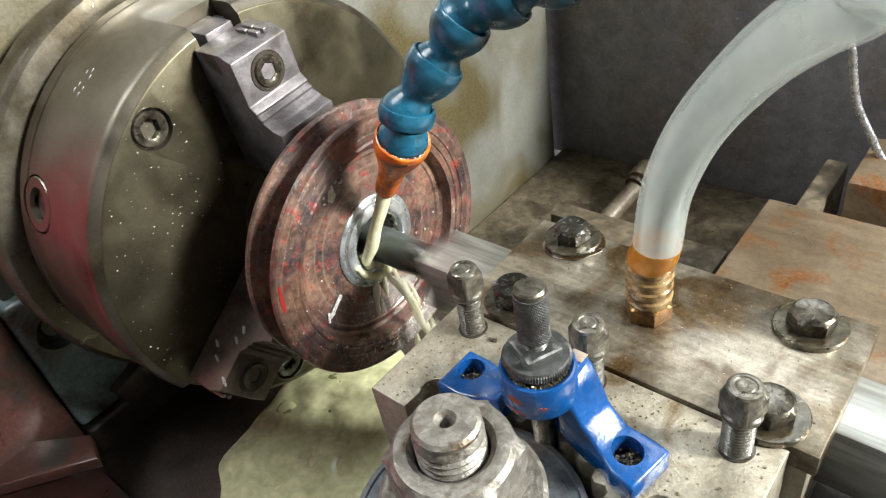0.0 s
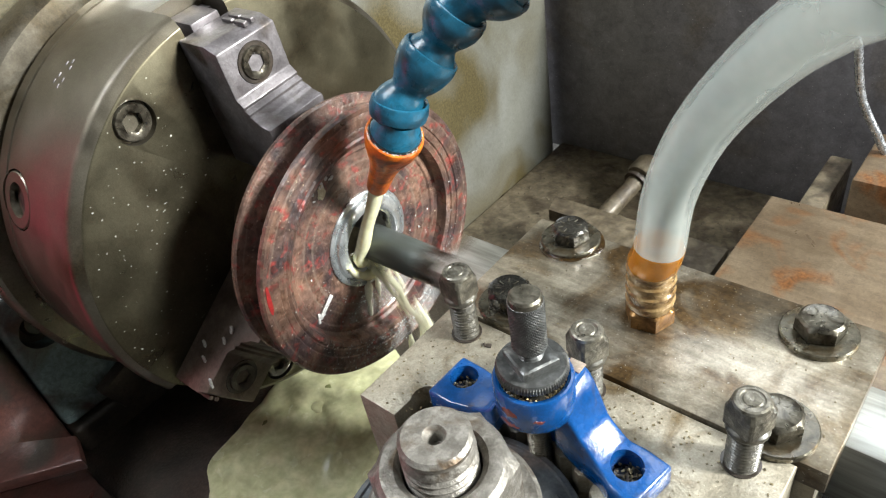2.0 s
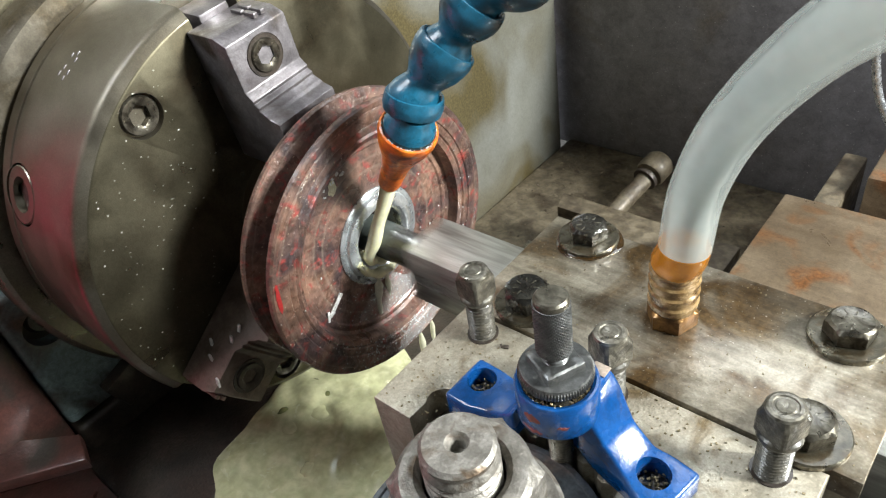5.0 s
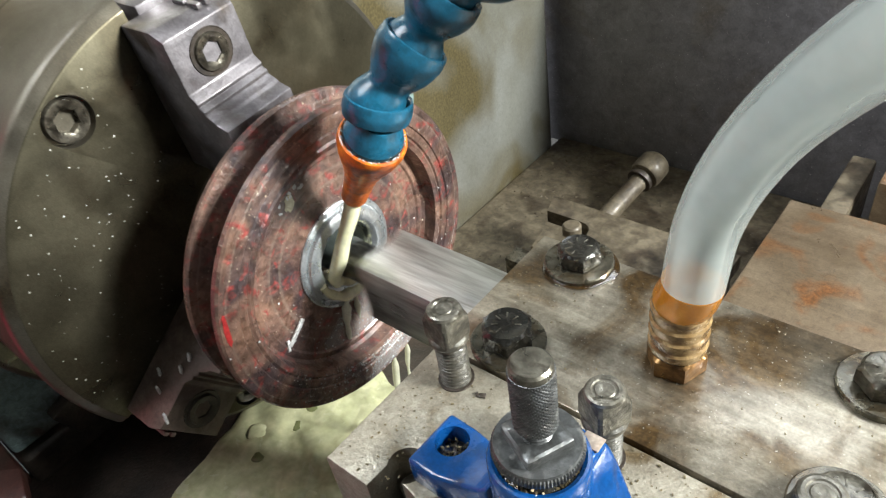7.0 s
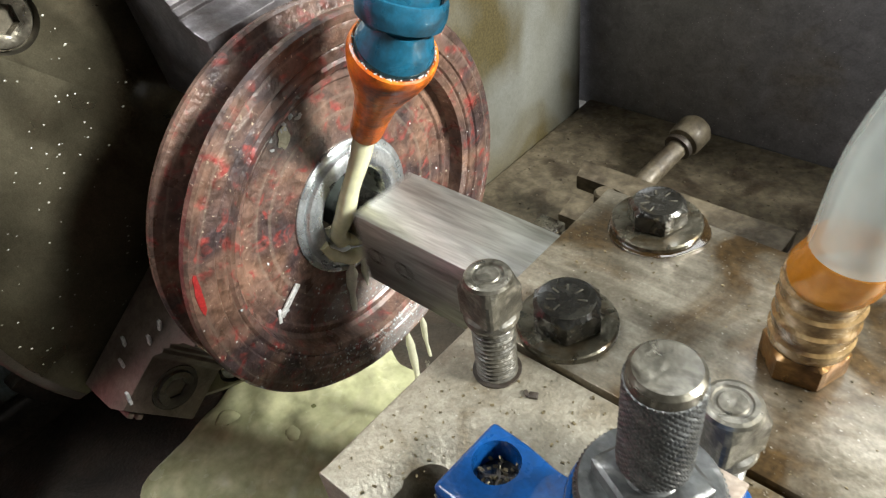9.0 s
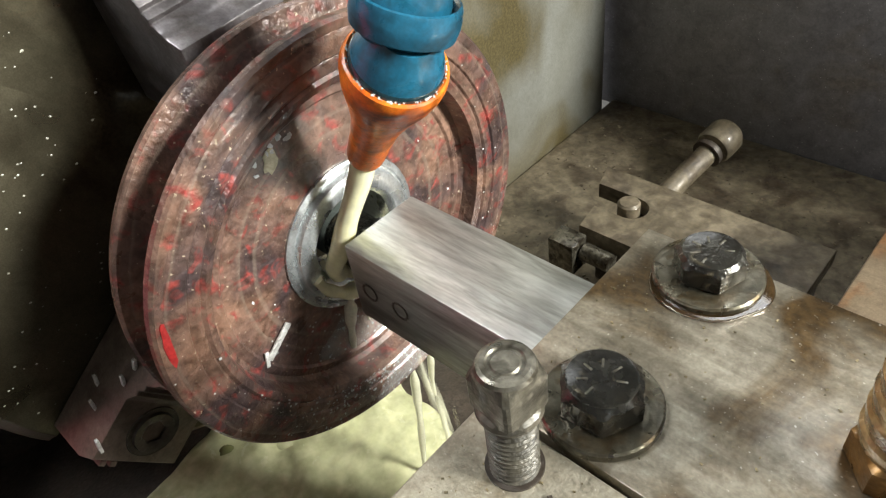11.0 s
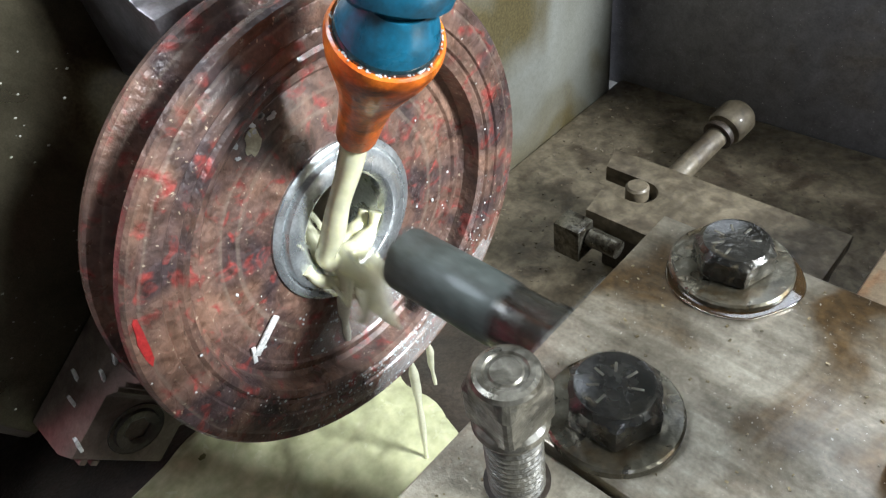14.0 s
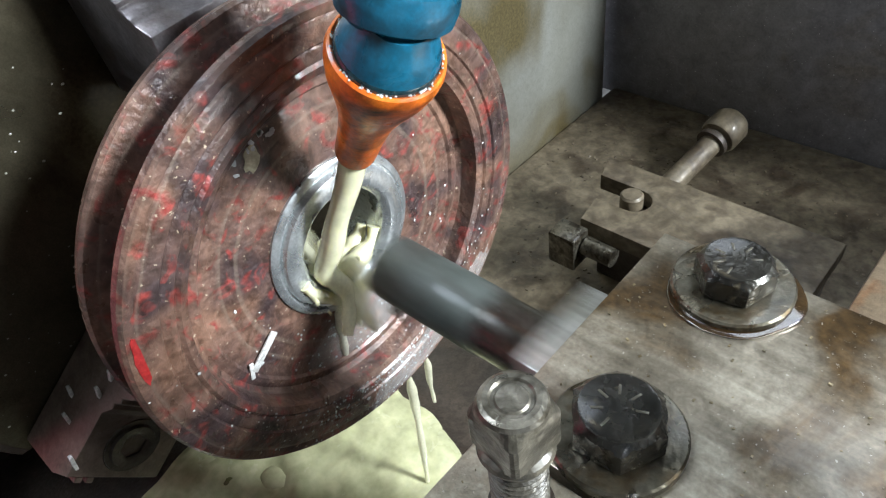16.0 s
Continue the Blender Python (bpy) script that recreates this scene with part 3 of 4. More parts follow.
# cut in the chuck's own space
body.parent = None
carve(body, *recesses)
body.parent = chuck
# forward-turned faces take the copy with the shade in its colour
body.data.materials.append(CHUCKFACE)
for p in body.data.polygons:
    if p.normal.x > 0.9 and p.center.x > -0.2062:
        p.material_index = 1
for a in (126, 246, 6):
    cap_screw("screw", chuck, facing(-0.2072, a, 0.1385), 0.0122, SCREWHEAD)
for a in (154, 274, 34):
    m = rim_place(a)
    part("key_socket", loft([(-0.0058, 0.0192, "c"), (-0.0012, 0.0192, "c"), (-0.0004, 0.0184, "c"), (-0.0004, 0.0118, "c"), (-0.0030, 0.0108, "c"), (-0.0050, 0.0100, "s"), (-0.0056, 0.004, "c")], 40), CHUCK, chuck, "steel key socket", m=m)
    part("key_hole", loft([(-0.0057, 0.0064, "s"), (-0.0046, 0.0062, "s")], 32), DARK, chuck, m=m)
for i in range(9):
    a = 113 + (i % 5) * 1.6 + (0.8 if i > 4 else 0)
    m = pose(-0.262 - (0.007 if i > 4 else 0) + 0.002 * (i % 2), 0.1611 * math.cos(radians(a + 6)), 0.1611 * math.sin(radians(a + 6)), a + 6 - 90, 0, 0)
    if i % 4 != 2:
        part("stamp_mark", cuboid(-0.0008, 0.0008, -0.0016, 0.0016, -0.0003, 0.0003, 0.0002), JAW, chuck, m=m)


def jaw_bm():
    # outline in x (along the spindle) and r
    prof = [(-0.2045, 0.1475), (-0.178, 0.1475), (-0.168, 0.1435), (-0.168, 0.113), (-0.163, 0.1085), (-0.164, 0.1065), (-0.160, 0.1045), (-0.161, 0.1025), (-0.155, 0.1000), (-0.1535, 0.0985),
            (-0.1450, 0.0965), (-0.1450, 0.058), (-0.2045, 0.058)]
    bm = bmesh.new()
    w = 0.0230
    left = [bm.verts.new((x, -w, r)) for x, r in prof]
    right = [bm.verts.new((x, w, r)) for x, r in prof]
    bm.faces.new(left), bm.faces.new(right[::-1])
    for i in range(len(prof)):
        j = (i + 1) % len(prof)
        bm.faces.new((left[i], right[i], right[j], left[j]))
    bmesh.ops.recalc_face_normals(bm, faces=bm.faces)
    bmesh.ops.bevel(bm, geom=[e for e in bm.edges if abs(e.verts[0].co.y) > 0.01], offset=0.0009, segments=2, affect="EDGES", profile=0.5, clamp_overlap=True)
    return bm


for a in (95, 215, 335):
    turn = turn_x(a - 90)
    # the lower jaw and its bolt are coloured darker to stand for the pulley's shadow
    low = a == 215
    j = part("jaw", jaw_bm(), JAWSHADED if low else JAW, chuck, "steel chuck jaw with the pulley's shade in its colour" if low else "bright worn steel chuck jaw", m=turn)
    part("master_jaw", join(cuboid(-0.2315, -0.2046, -0.0110, 0.0110, 0.121, 0.152, 0.0012), cuboid(-0.2315, -0.220, -0.0165, 0.0165, 0.121, 0.150, 0.0012)), JAWSHADED if low else JAW, chuck, m=turn)
    # flat dark ring on the jaw stands in for the shade of a recess
    part("recess_shade_ring", loft([(-0.001, 0.0100, "c"), (0.0002, 0.0102, "c"), (0.0003, 0.0126, "c"), (0.0006, 0.0129, "c"), (0.0, 0.0132, "c")], 32, top=False), DARK, j, m=pose(-0.1679, 0, 0.1270, 0, 90, 0))
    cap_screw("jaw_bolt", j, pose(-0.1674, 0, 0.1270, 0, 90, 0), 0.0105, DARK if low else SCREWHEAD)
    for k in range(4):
        part("tooth", cuboid(-0.0052, 0.0052, -0.0017, 0.0017, -0.001, 0.0020, 0.0005), JAWSHADED if low else JAW, j, m=pose(-0.1905 + 0.0125 * (k // 2), 0.007 + 0.0056 * (k % 2), 0.1475))

# ---- the pulley being slotted ----
pulley = thing("v_belt_pulley", pose(0, AY, AZ), "worn red-brown painted cast-iron V-belt pulley clamped in the chuck", "pulley")
prof = [(-0.139, 0.0206), (-0.139, 0.034), (-0.131, 0.036), (-0.131, 0.080), (-0.139, 0.082), (-0.1395, 0.0955), (-0.1385, 0.097), (-0.1355, 0.0975), (-0.1340, 0.0965), (-0.1290, 0.0775), (-0.1262, 0.0760), (-0.1235, 0.0775), (-0.1142, 0.0968),
        (-0.1122, 0.0981), (-0.1095, 0.0978), (-0.1082, 0.0966), (-0.1080, 0.0941), (-0.1084, 0.0931), (-0.1080, 0.0921), (-0.1082, 0.0850), (-0.1090, 0.0842), (-0.1084, 0.0830), (-0.1088, 0.0795), (-0.1098, 0.0785), (-0.1089, 0.0770),
        (-0.1100, 0.0740), (-0.1175, 0.0722), (-0.1190, 0.0700), (-0.1182, 0.0672), (-0.1182, 0.0660), (-0.1192, 0.0648), (-0.1192, 0.0500), (-0.1190, 0.0380), (-0.1190, 0.0356)]
part("rim_and_web", loft([(x, r, "c") for x, r in prof], 160, top=False, bottom=False, axis="x"), PULLEY, pulley)
part("hub", loft([(-0.1200, 0.0357, "c"), (-0.1180, 0.0356, "c"), (-0.1172, 0.0346, "c"), (-0.1170, 0.0328, "c"), (-0.1178, 0.0322, "c"), (-0.1178, 0.0314, "c"), (-0.1152, 0.0304, "c"), (-0.1146, 0.0292, "c"), (-0.1145, 0.0236, "c"),
                  (-0.1150, 0.0226, "c"), (-0.1172, 0.0208, "c"), (-0.1392, 0.0205, "c")], 112, top=False, bottom=False, axis="x"), HUB, pulley, "bright turned steel hub with a bore")


def web_mark(name, px, y, z, size, material, label="", tilt=0.0):
    bm = bmesh.new()
    pts = []
    for k in range(14):
        a = 2 * math.pi * k / 14
        q = random.uniform(0.65, 1.1)
        pts.append((size[0] * q * math.cos(a), size[1] * q * math.sin(a)))
    bm = slab(pts, 0, 0.0003, 0)
    return part(name, bm, material, pulley, label, m=pose(px, y - AY, z - AZ, 0, 90, 0) @ pose(0, 0, 0, 0, 0, tilt))


web_mark("red_patch", -0.1081, -0.1310, -0.0150, (0.0120, 0.0021), REDPAINT, "bright red paint left on the rim", -7)
web_mark("paint_flake", -0.1191, -0.0655, 0.0215, (0.0055, 0.0035), PALEFLAKE, "pale paint flake", -30)
random.seed(31)
for k in range(16):
    d, q = radians(random.uniform(104, 126)), random.uniform(0.060, 0.071)
    web_mark("paint_flake", -0.1190, AY + q * math.cos(d), AZ + q * math.sin(d), (random.uniform(0.0007, 0.0022), random.uniform(0.0006, 0.0014)), WHITEFLAKE, "", random.uniform(0, 180))
chip = part("chip", join(cuboid(-0.0016, 0.0016, -0.009, 0.009, 0, 0.0012, 0.0004), moved(cuboid(-0.001, 0.001, -0.004, 0.004, 0, 0.001, 0.0003), pose(-0.001, -0.009, 0, 0, 0, 40))), SHINY, pulley, "curled bright steel chip",
            m=pose(-0.1186, -0.0895 - AY, -0.0570 - AZ, 38, 0, 0) @ pose(0, 0, 0, 0, 90, 0))

# wet beads on the face, thickest low down towards the slotting side
random.seed(11)
beads = []
for k in range(728):
    a = radians(random.gauss(272, 30) if k < 720 else random.uniform(100, 430))
    r = random.choice((random.uniform(0.076, 0.096), random.uniform(0.04, 0.096)))
    s = random.uniform(0.0002, 0.0006) * (1.6 if random.random() < 0.08 else 1)
    x = -0.1083 if r > 0.0745 else -0.1190
    bm = bmesh.new()
    bmesh.ops.create_icosphere(bm, subdivisions=1, radius=s)
    beads.append(moved(bm, pose(x, r * math.cos(a), r * math.sin(a)) @ Matrix.Diagonal((0.55, random.uniform(0.8, 1.6), random.uniform(0.8, 1.6), 1))))
tagged(part("wet_spray", join(*beads), WATER, pulley, "coolant droplets coloured white to stand for glints"), kind="stuff")

# chips stuck on the chuck and the lower jaw
random.seed(3)
JC, JS = math.cos(radians(215)), math.sin(radians(215))
CHIPS = [(x, AY + r * JC + 0.0236 * JS, AZ + r * JS - 0.0236 * JC, 0) for x, r in ((-0.1745, 0.108), (-0.1680, 0.1365), (-0.184, 0.126), (-0.173, 0.099), (-0.191, 0.117))]
chip_shape = mesh_of("steel_chip", cuboid(-0.0013, 0.0013, -0.0008, 0.0008, -0.0040, 0.0040, 0.0003), SHINY)
for x, y, z, s in CHIPS:
    ob = new("steel_chip", chip_shape)
    ob.matrix_basis = pose(x, y, z, random.uniform(-15, 5), random.uniform(-10, 10), 0)
    tagged(ob, "bright curled steel chip stuck on the chuck jaw", "chip", "chips on the chuck")
specks = []
for k in range(150):
    a, r = radians(random.uniform(115, 225)), random.uniform(0.075, 0.152)
    s = random.uniform(0.0002, 0.0006)
    bm = bmesh.new()
    bmesh.ops.create_icosphere(bm, subdivisions=1, radius=s)
    specks.append(moved(bm, pose(-0.2048, r * math.cos(a), r * math.sin(a)) @ Matrix.Diagonal((0.5, 1.4, 1, 1))))
tagged(part("dried_spray", join(*specks), DRIED, chuck, "dried coolant specks"), kind="stuff")

# ---- slotting head: cover plate, body, ram ----
head = thing("slotting_attachment", pose(0, 0, 0), "oil-stained steel slotting attachment with a bolted cover plate", "slotting attachment")
part("cover_plate", cuboid(0, 0.1872, -0.0868, 0, -0.0128, 0, 0.0007), PLATE, head, "ground steel cover plate with brown oil stains")
part("front_wall", cuboid(0.003, 0.184, -0.0845, -0.0600, -0.075, -0.0130, 0.0008), HOLDER, head)
part("rear_wall", cuboid(0.003, 0.184, -0.0200, -0.003, -0.075, -0.0130, 0.0008), HOLDER, head)
part("base", cuboid(0.003, 0.184, -0.0600, -0.0200, -0.075, -0.0535, 0.0008), HOLDER, head)

ram = thing("slotting_ram", pose(0, 0, 0), "ground square steel ram holding a dark round slotting bar", "ram")
part("square_bar", cuboid(0, 0.36, -0.0590, -0.0210, -0.0525, -0.0138, 0.0009), RAM, ram, "bright ground square steel bar")
part("tool_bar", loft([(-0.0785, 0.0098, "c"), (-0.0772, 0.0120, "c"), (-0.0755, 0.0126, "c"), (-0.0285, 0.0126, "c"), (-0.0265, 0.0120, "c")], 48, axis="x"), BAR, ram, "dark oily round tool bar", m=pose(0, AY - 0.0005, -0.0335))
part("bar_shank", loft([(-0.0266, 0.0119, "c"), (-0.012, 0.0119, "c"), (-0.010, 0.0132, "c"), (0.004, 0.0132, "c")], 48, axis="x"), BLACKED, ram, "black oily shank of the tool bar", m=pose(0, AY - 0.0005, -0.0335))
part("cutter", cuboid(-0.0755, -0.0695, -0.0030, 0.0030, -0.0215, 0.004, 0.0005), HUB, ram, "small bright slotting cutter", m=pose(0, AY - 0.0005, -0.0335, -12, 0, 0))
for x in (0.010, 0.027):
    part("set_screw", loft([(-0.001, 0.0036, "c"), (0.0003, 0.0044, "c"), (0.0003, 0.0034, "c"), (-0.004, 0.003, "h")], 24), DARK, ram, m=pose(x, -0.0590, -0.034, 90, 0, 0))


def hex_bolt(m, material, spin, label, big=1.0):
    ob = thing("hex_bolt", m, label, "bolt", "bolts in the cover plate")
    w = 0.0168
    part("washer", loft([(0.0, w, "c"), (0.0022, w, "c"), (0.0028, w - 0.0006, "c"), (0.0028, 0.006, "c")], 48), WASHER, ob, "oily flat washer")
    part("head", loft([(0.0028, 0.0084 * big, "c"), (0.0033, 0.0095 * big, "h"), (0.0094 * big, 0.0095 * big, "h"), (0.0103 * big, 0.0098 * big, "c"), (0.0115 * big, 0.0086 * big, "c"), (0.0113 * big, 0.0080 * big, "c"), (0.0112 * big, 0.0020, "c")], 72), material, ob, m=pose(0, 0, 0, 0, 0, spin), angle=22)
    for k in range(6):
        part("head_mark", cuboid(0.0036, 0.0066, -0.00035, 0.00035, 0.0109 * big, 0.0114 * big, 0.0001), ZINC, ob, m=pose(0, 0, 0, 0, 0, spin + 20 + 48 * k))
    return ob


hex_bolt(pose(0.0265, -0.0105, 0), BLACKED, 12, "dark hexagon bolt on a washer standing in oil")
hex_bolt(pose(0.0270, -0.0710, 0), BLACKED, 4, "dark oily hexagon bolt on a washer by the plate edge", 1.1)
hex_bolt(pose(0.1608, -0.0160, 0), ZINC, 20, "grey hexagon bolt with raised head marks on a washer")
hex_bolt(pose(0.1630, -0.0762, 0), ZINC, -10, "grey hexagon bolt on a washer overlapping the plate edge")
puddle = [(0.0276 + (0.0184 + 0.0008 * math.sin(3 * a) + 0.0005 * math.sin(5 * a + 1)) * math.cos(a), -0.0117 + (0.0176 + 0.0006 * math.sin(2 * a)) * math.sin(a)) for a in (2 * math.pi * k / 48 for k in range(48))]
OIL = node_mat("thin_oil_film", 0.0, 0.05, 0.8, 0.0, ((0.20, 0.115, 0.035), (0.15, 0.08, 0.025)), 50, None, rough_spread=0.02)
OIL.node_tree.nodes["Principled BSDF"].inputs["Transmission Weight"].default_value = 0.85
single("oil_puddle", slab(puddle, 0.0002, 0.0007, 0.0004, 3), OIL, "thin brown oil puddle round a bolt washer", "oil", kind="stuff")


# ---- tool holder with its set screws ----
holder = thing("tool_holder", pose(0, 0, 0), "worn hardened steel quick-change tool holder", "tool holder")
CX, CY = 0.0865, -0.1870
out = [(0.0, -0.0885), (0.0, -0.1580), (0.0225, -0.1580)]
out += [(0.0295 + 0.0078 * math.cos(radians(d)), -0.1425 + 0.0078 * math.sin(radians(d))) for d in range(215, -66, -20)]
for k in range(33):
    d = 139 - k * 3.05
    rr = 0.0560 if k % 4 in (1, 2) else 0.0525
    out.append((CX + rr * math.cos(radians(d)), CY + rr * math.sin(radians(d))))
out += [(0.146 + 0.0078 * math.cos(radians(d)), -0.1425 + 0.0078 * math.sin(radians(d))) for d in range(245, -36, -20)]
out += [(0.1525, -0.1580), (0.1762, -0.1580), (0.1762, -0.0885)]
part("block", slab(out[::-1], -0.085, -0.0006, 0.0008), HOLDER, holder)


for px in (0.0300, 0.1455):
    part("guide_pin", loft([(-0.06, 0.0048, "c"), (-0.0130, 0.0048, "c"), (-0.0120, 0.0040, "c")], 24), ZINC, holder, m=pose(px, -0.1432, 0))
single("black_chip", join(cuboid(-0.0014, 0.0014, -0.0011, 0.0011, 0, 0.0009, 0.0002), moved(cuboid(-0.0006, 0.0006, -0.0012, 0.0012, 0, 0.0008, 0.0002), pose(-0.0022, 0.0004, 0, 0, 0, 30))), DARK, "small black chip lying beside the set screw", "chip", m=pose(0.0345, -0.1005, -0.0005, 0, 0, 25))


def set_screw(x, z, spin, material, label):
    ob = thing("square_set_screw", pose(x, -0.0985, -0.0006), label, "screw", "set screws in the tool holder")
    h = z + 0.0006
    part("shank", loft([(-0.004, 0.0054, "c")] + threads(-0.002, h - 0.0185, 0.0066, 0.0019, 0.0011) + [(h - 0.0182, 0.0060, "c"), (h - 0.0170, 0.0060, "c")], 28), material, ob)
    top = part("head", loft([(h - 0.0180, 0.0062, "c"), (h - 0.0174, 0.0078, "c"), (h - 0.0160, 0.0083, "c"), (h - 0.0148, 0.0080, "c"), (h - 0.0140, 0.0069, "q"), (h - 0.0048, 0.0069, "q"), (h - 0.0014, 0.0072, "c"), (h - 0.0004, 0.0067, "c"), (h, 0.0058, "c"), (h, 0.0047, "c"), (h - 0.0005, 0.0043, "c"), (h - 0.0005, 0.0036, "c"), (h - 0.0001, 0.0032, "c"), (h - 0.0003, 0.0016, "c"), (h - 0.0004, 0.0010, "c")], 64),
         material, ob, m=pose(0, 0, 0, 0, 0, spin), angle=18)
    # the top of the head takes a lighter material than its sides
    top.data.materials.append(CROWN)
    for p in top.data.polygons:
        if p.center.z > h - 0.0010:
            p.material_index = 1
    part("hole_rim", loft([(-0.001, 0.0078, "c"), (0.0007, 0.0078, "c"), (0.0007, 0.0056, "c")], 28, top=False, bottom=False), DARK, ob)
    return ob


set_screw(0.0192, 0.0410, 38, OXIDE, "oily square-head set screw screwed far out")
set_screw(0.0893, 0.0385, 20, OXIDE, "grey square-head set screw behind the knurled knob")
set_screw(0.1580, 0.0385, 24, OXIDE, "worn square-head set screw at the holder's end")

# ---- blue height-setting bracket ----
bracket = thing("height_bracket", pose(0, 0, 0), "chipped blue enamelled bracket screwed on the tool holder", "bracket")
KX, KY = 0.0880, -0.1360


def arm(a, b, sections):
    """A body of upright four-sided sections from a to b: rows of (part of the way, half width, low, high)."""
    bm = bmesh.new()
    a, b = Vector(a), Vector(b)
    side = Vector((-(b - a).y, (b - a).x, 0)).normalized()
    loops = []
    for s, w, lo, hi in sections:
        p = a.lerp(b, s)
        loops.append([bm.verts.new(p + side * q + Vector((0, 0, z))) for q, z in ((-w, lo), (w, lo), (w, hi), (-w, hi))])
    for u, v in zip(loops, loops[1:]):
        for i in range(4):
            bm.faces.new((u[i], u[(i + 1) % 4], v[(i + 1) % 4], v[i]))
    bm.faces.new(loops[0][::-1]), bm.faces.new(loops[-1])
    bmesh.ops.recalc_face_normals(bm, faces=bm.faces)
    bmesh.ops.bevel(bm, geom=[e for e in bm.edges], offset=0.0016, segments=3, affect="EDGES", profile=0.5, clamp_overlap=True)
    return bm


lugs = part("body", arm((0.0362, -0.1338, 0), (0.0720, -0.1350, 0), [(0, 0.0125, -0.0004, 0.0135), (0.35, 0.0125, -0.0004, 0.0135), (0.62, 0.0105, -0.0004, 0.0150), (0.85, 0.0095, 0.002, 0.0180), (1, 0.0090, 0.006, 0.0230)]), BLUE, bracket)
carve(lugs, moved(loft([(0.003, 0.0066, "c"), (0.02, 0.0066, "c")], 32), pose(0.0452, -0.1312, 0)))
arm2 = part("long_arm", arm((0.0980, -0.1270, 0), (0.1378, -0.1342, 0), [(0, 0.0105, 0.010, 0.0410), (0.14, 0.0100, 0.004, 0.0345), (0.32, 0.0090, -0.0004, 0.0215), (0.55, 0.0095, -0.0004, 0.0140), (0.72, 0.0120, -0.0004, 0.0120), (1, 0.0125, -0.0004, 0.0110)]), BLUE, bracket)
carve(arm2, moved(loft([(0.002, 0.0066, "c"), (0.03, 0.0066, "c")], 32), pose(0.1262, -0.1320, 0)))
part("cup", loft([(0.0285, 0.0130, "c"), (0.0290, 0.0150, "c"), (0.0305, 0.0160, "c"), (0.0455, 0.0160, "c"), (0.0465, 0.0155, "c"), (0.0467, 0.0146, "c"), (0.0462, 0.0134, "c"), (0.0400, 0.0120, "c")], 48), BLUE, bracket, m=pose(KX, KY, 0))
part("cup_back", cuboid(KX - 0.013, KX + 0.0130, KY + 0.004, KY + 0.0185, 0.0006, 0.0420, 0.002, 3), BLUE, bracket)
for x, y, z in ((0.0452, -0.1312, 0.0032), (0.1262, -0.1320, 0.0022)):
    s = part("screw", loft([(-0.001, 0.0058, "c"), (0.0025, 0.0058, "c"), (0.0030, 0.0050, "c")], 28), BLACKED, bracket, m=pose(x, y, z))
    part("slot", cuboid(-0.0042, 0.0042, -0.0006, 0.0006, 0.0029, 0.0036, 0.0002), DARK, s, m=pose(0, 0, 0, 0, 0, 30))
    part("slot", cuboid(-0.0042, 0.0042, -0.0006, 0.0006, 0.0030, 0.0037, 0.0002), DARK, s, m=pose(0, 0, 0, 0, 0, 120))
    bits = []
    for k in range(26):
        a, r = random.uniform(0, 6.28), 0.006 * math.sqrt(random.random())
        bits.append(moved(cuboid(-0.0006, 0.0006, -0.0004, 0.0004, -0.0002, 0.0002, 0), pose(x + r * math.cos(a), y + r * math.sin(a), z + 0.0038 + random.uniform(0, 0.001), random.uniform(0, 90), random.uniform(0, 90), random.uniform(0, 180))))
    tagged(part("swarf_bits", join(*bits), SWARF, bracket, "fine swarf in the screw hole"), kind="stuff")


def chip(a0, a1, z0, z1):
    """A ragged patch where the enamel has come off the round cup."""
    bm = bmesh.new()
    grid = []
    for i in range(9):
        u = i / 8
        a = radians(a0 + (a1 - a0) * u)
        lift = 0.15 + 0.85 * math.sin(math.pi * min(0.93, max(0.07, u)))
        mid, half = (z0 + z1) / 2 + random.uniform(-0.0005, 0.0005), (z1 - z0) / 2 * lift * random.uniform(0.8, 1.1)
        grid.append([bm.verts.new((q * math.cos(a), q * math.sin(a), mid + k * half)) for k, q in ((-1, 0.01595), (-0.8, 0.01612), (0.8, 0.01612), (1, 0.01595))])
    for a, b in zip(grid, grid[1:]):
        for k in range(3):
            bm.faces.new((a[k], b[k], b[k + 1], a[k + 1]))
    bmesh.ops.recalc_face_normals(bm, faces=bm.faces)
    return bm


PRIMER = node_mat("red_primer", 0.0, 0.5, 0.1, 0.3, ((0.24, 0.045, 0.03), (0.14, 0.03, 0.022)), 200, (0.05, 0.03, 0.03), 150, 0.56)
random.seed(5)
for a0, a1, z0, z1 in ((-106, -80, 0.0365, 0.0415), (-112, -78, 0.0312, 0.0335), (-58, -42, 0.0360, 0.0380)):
    part("enamel_chip", chip(a0, a1, z0, z1), PRIMER, bracket, "red primer where the enamel is chipped", m=pose(KX, KY, 0))
bits = []
for k in range(110):
    a, r = random.uniform(-2.6, 0.9), random.uniform(0.0112, 0.0130)
    e = random.uniform(0.0003, 0.0007)
    bits.append(moved(cuboid(-e, e, -e * 0.6, e * 0.6, -e * 0.4, e * 0.4, 0), pose(KX + r * math.cos(a), KY + r * math.sin(a), 0.0450 + random.uniform(0, 0.0012), random.uniform(0, 90), random.uniform(0, 90), random.uniform(0, 180))))
tagged(part("cup_swarf", join(*bits), SWARF, bracket, "brassy swarf round the rim of the cup"), kind="stuff")
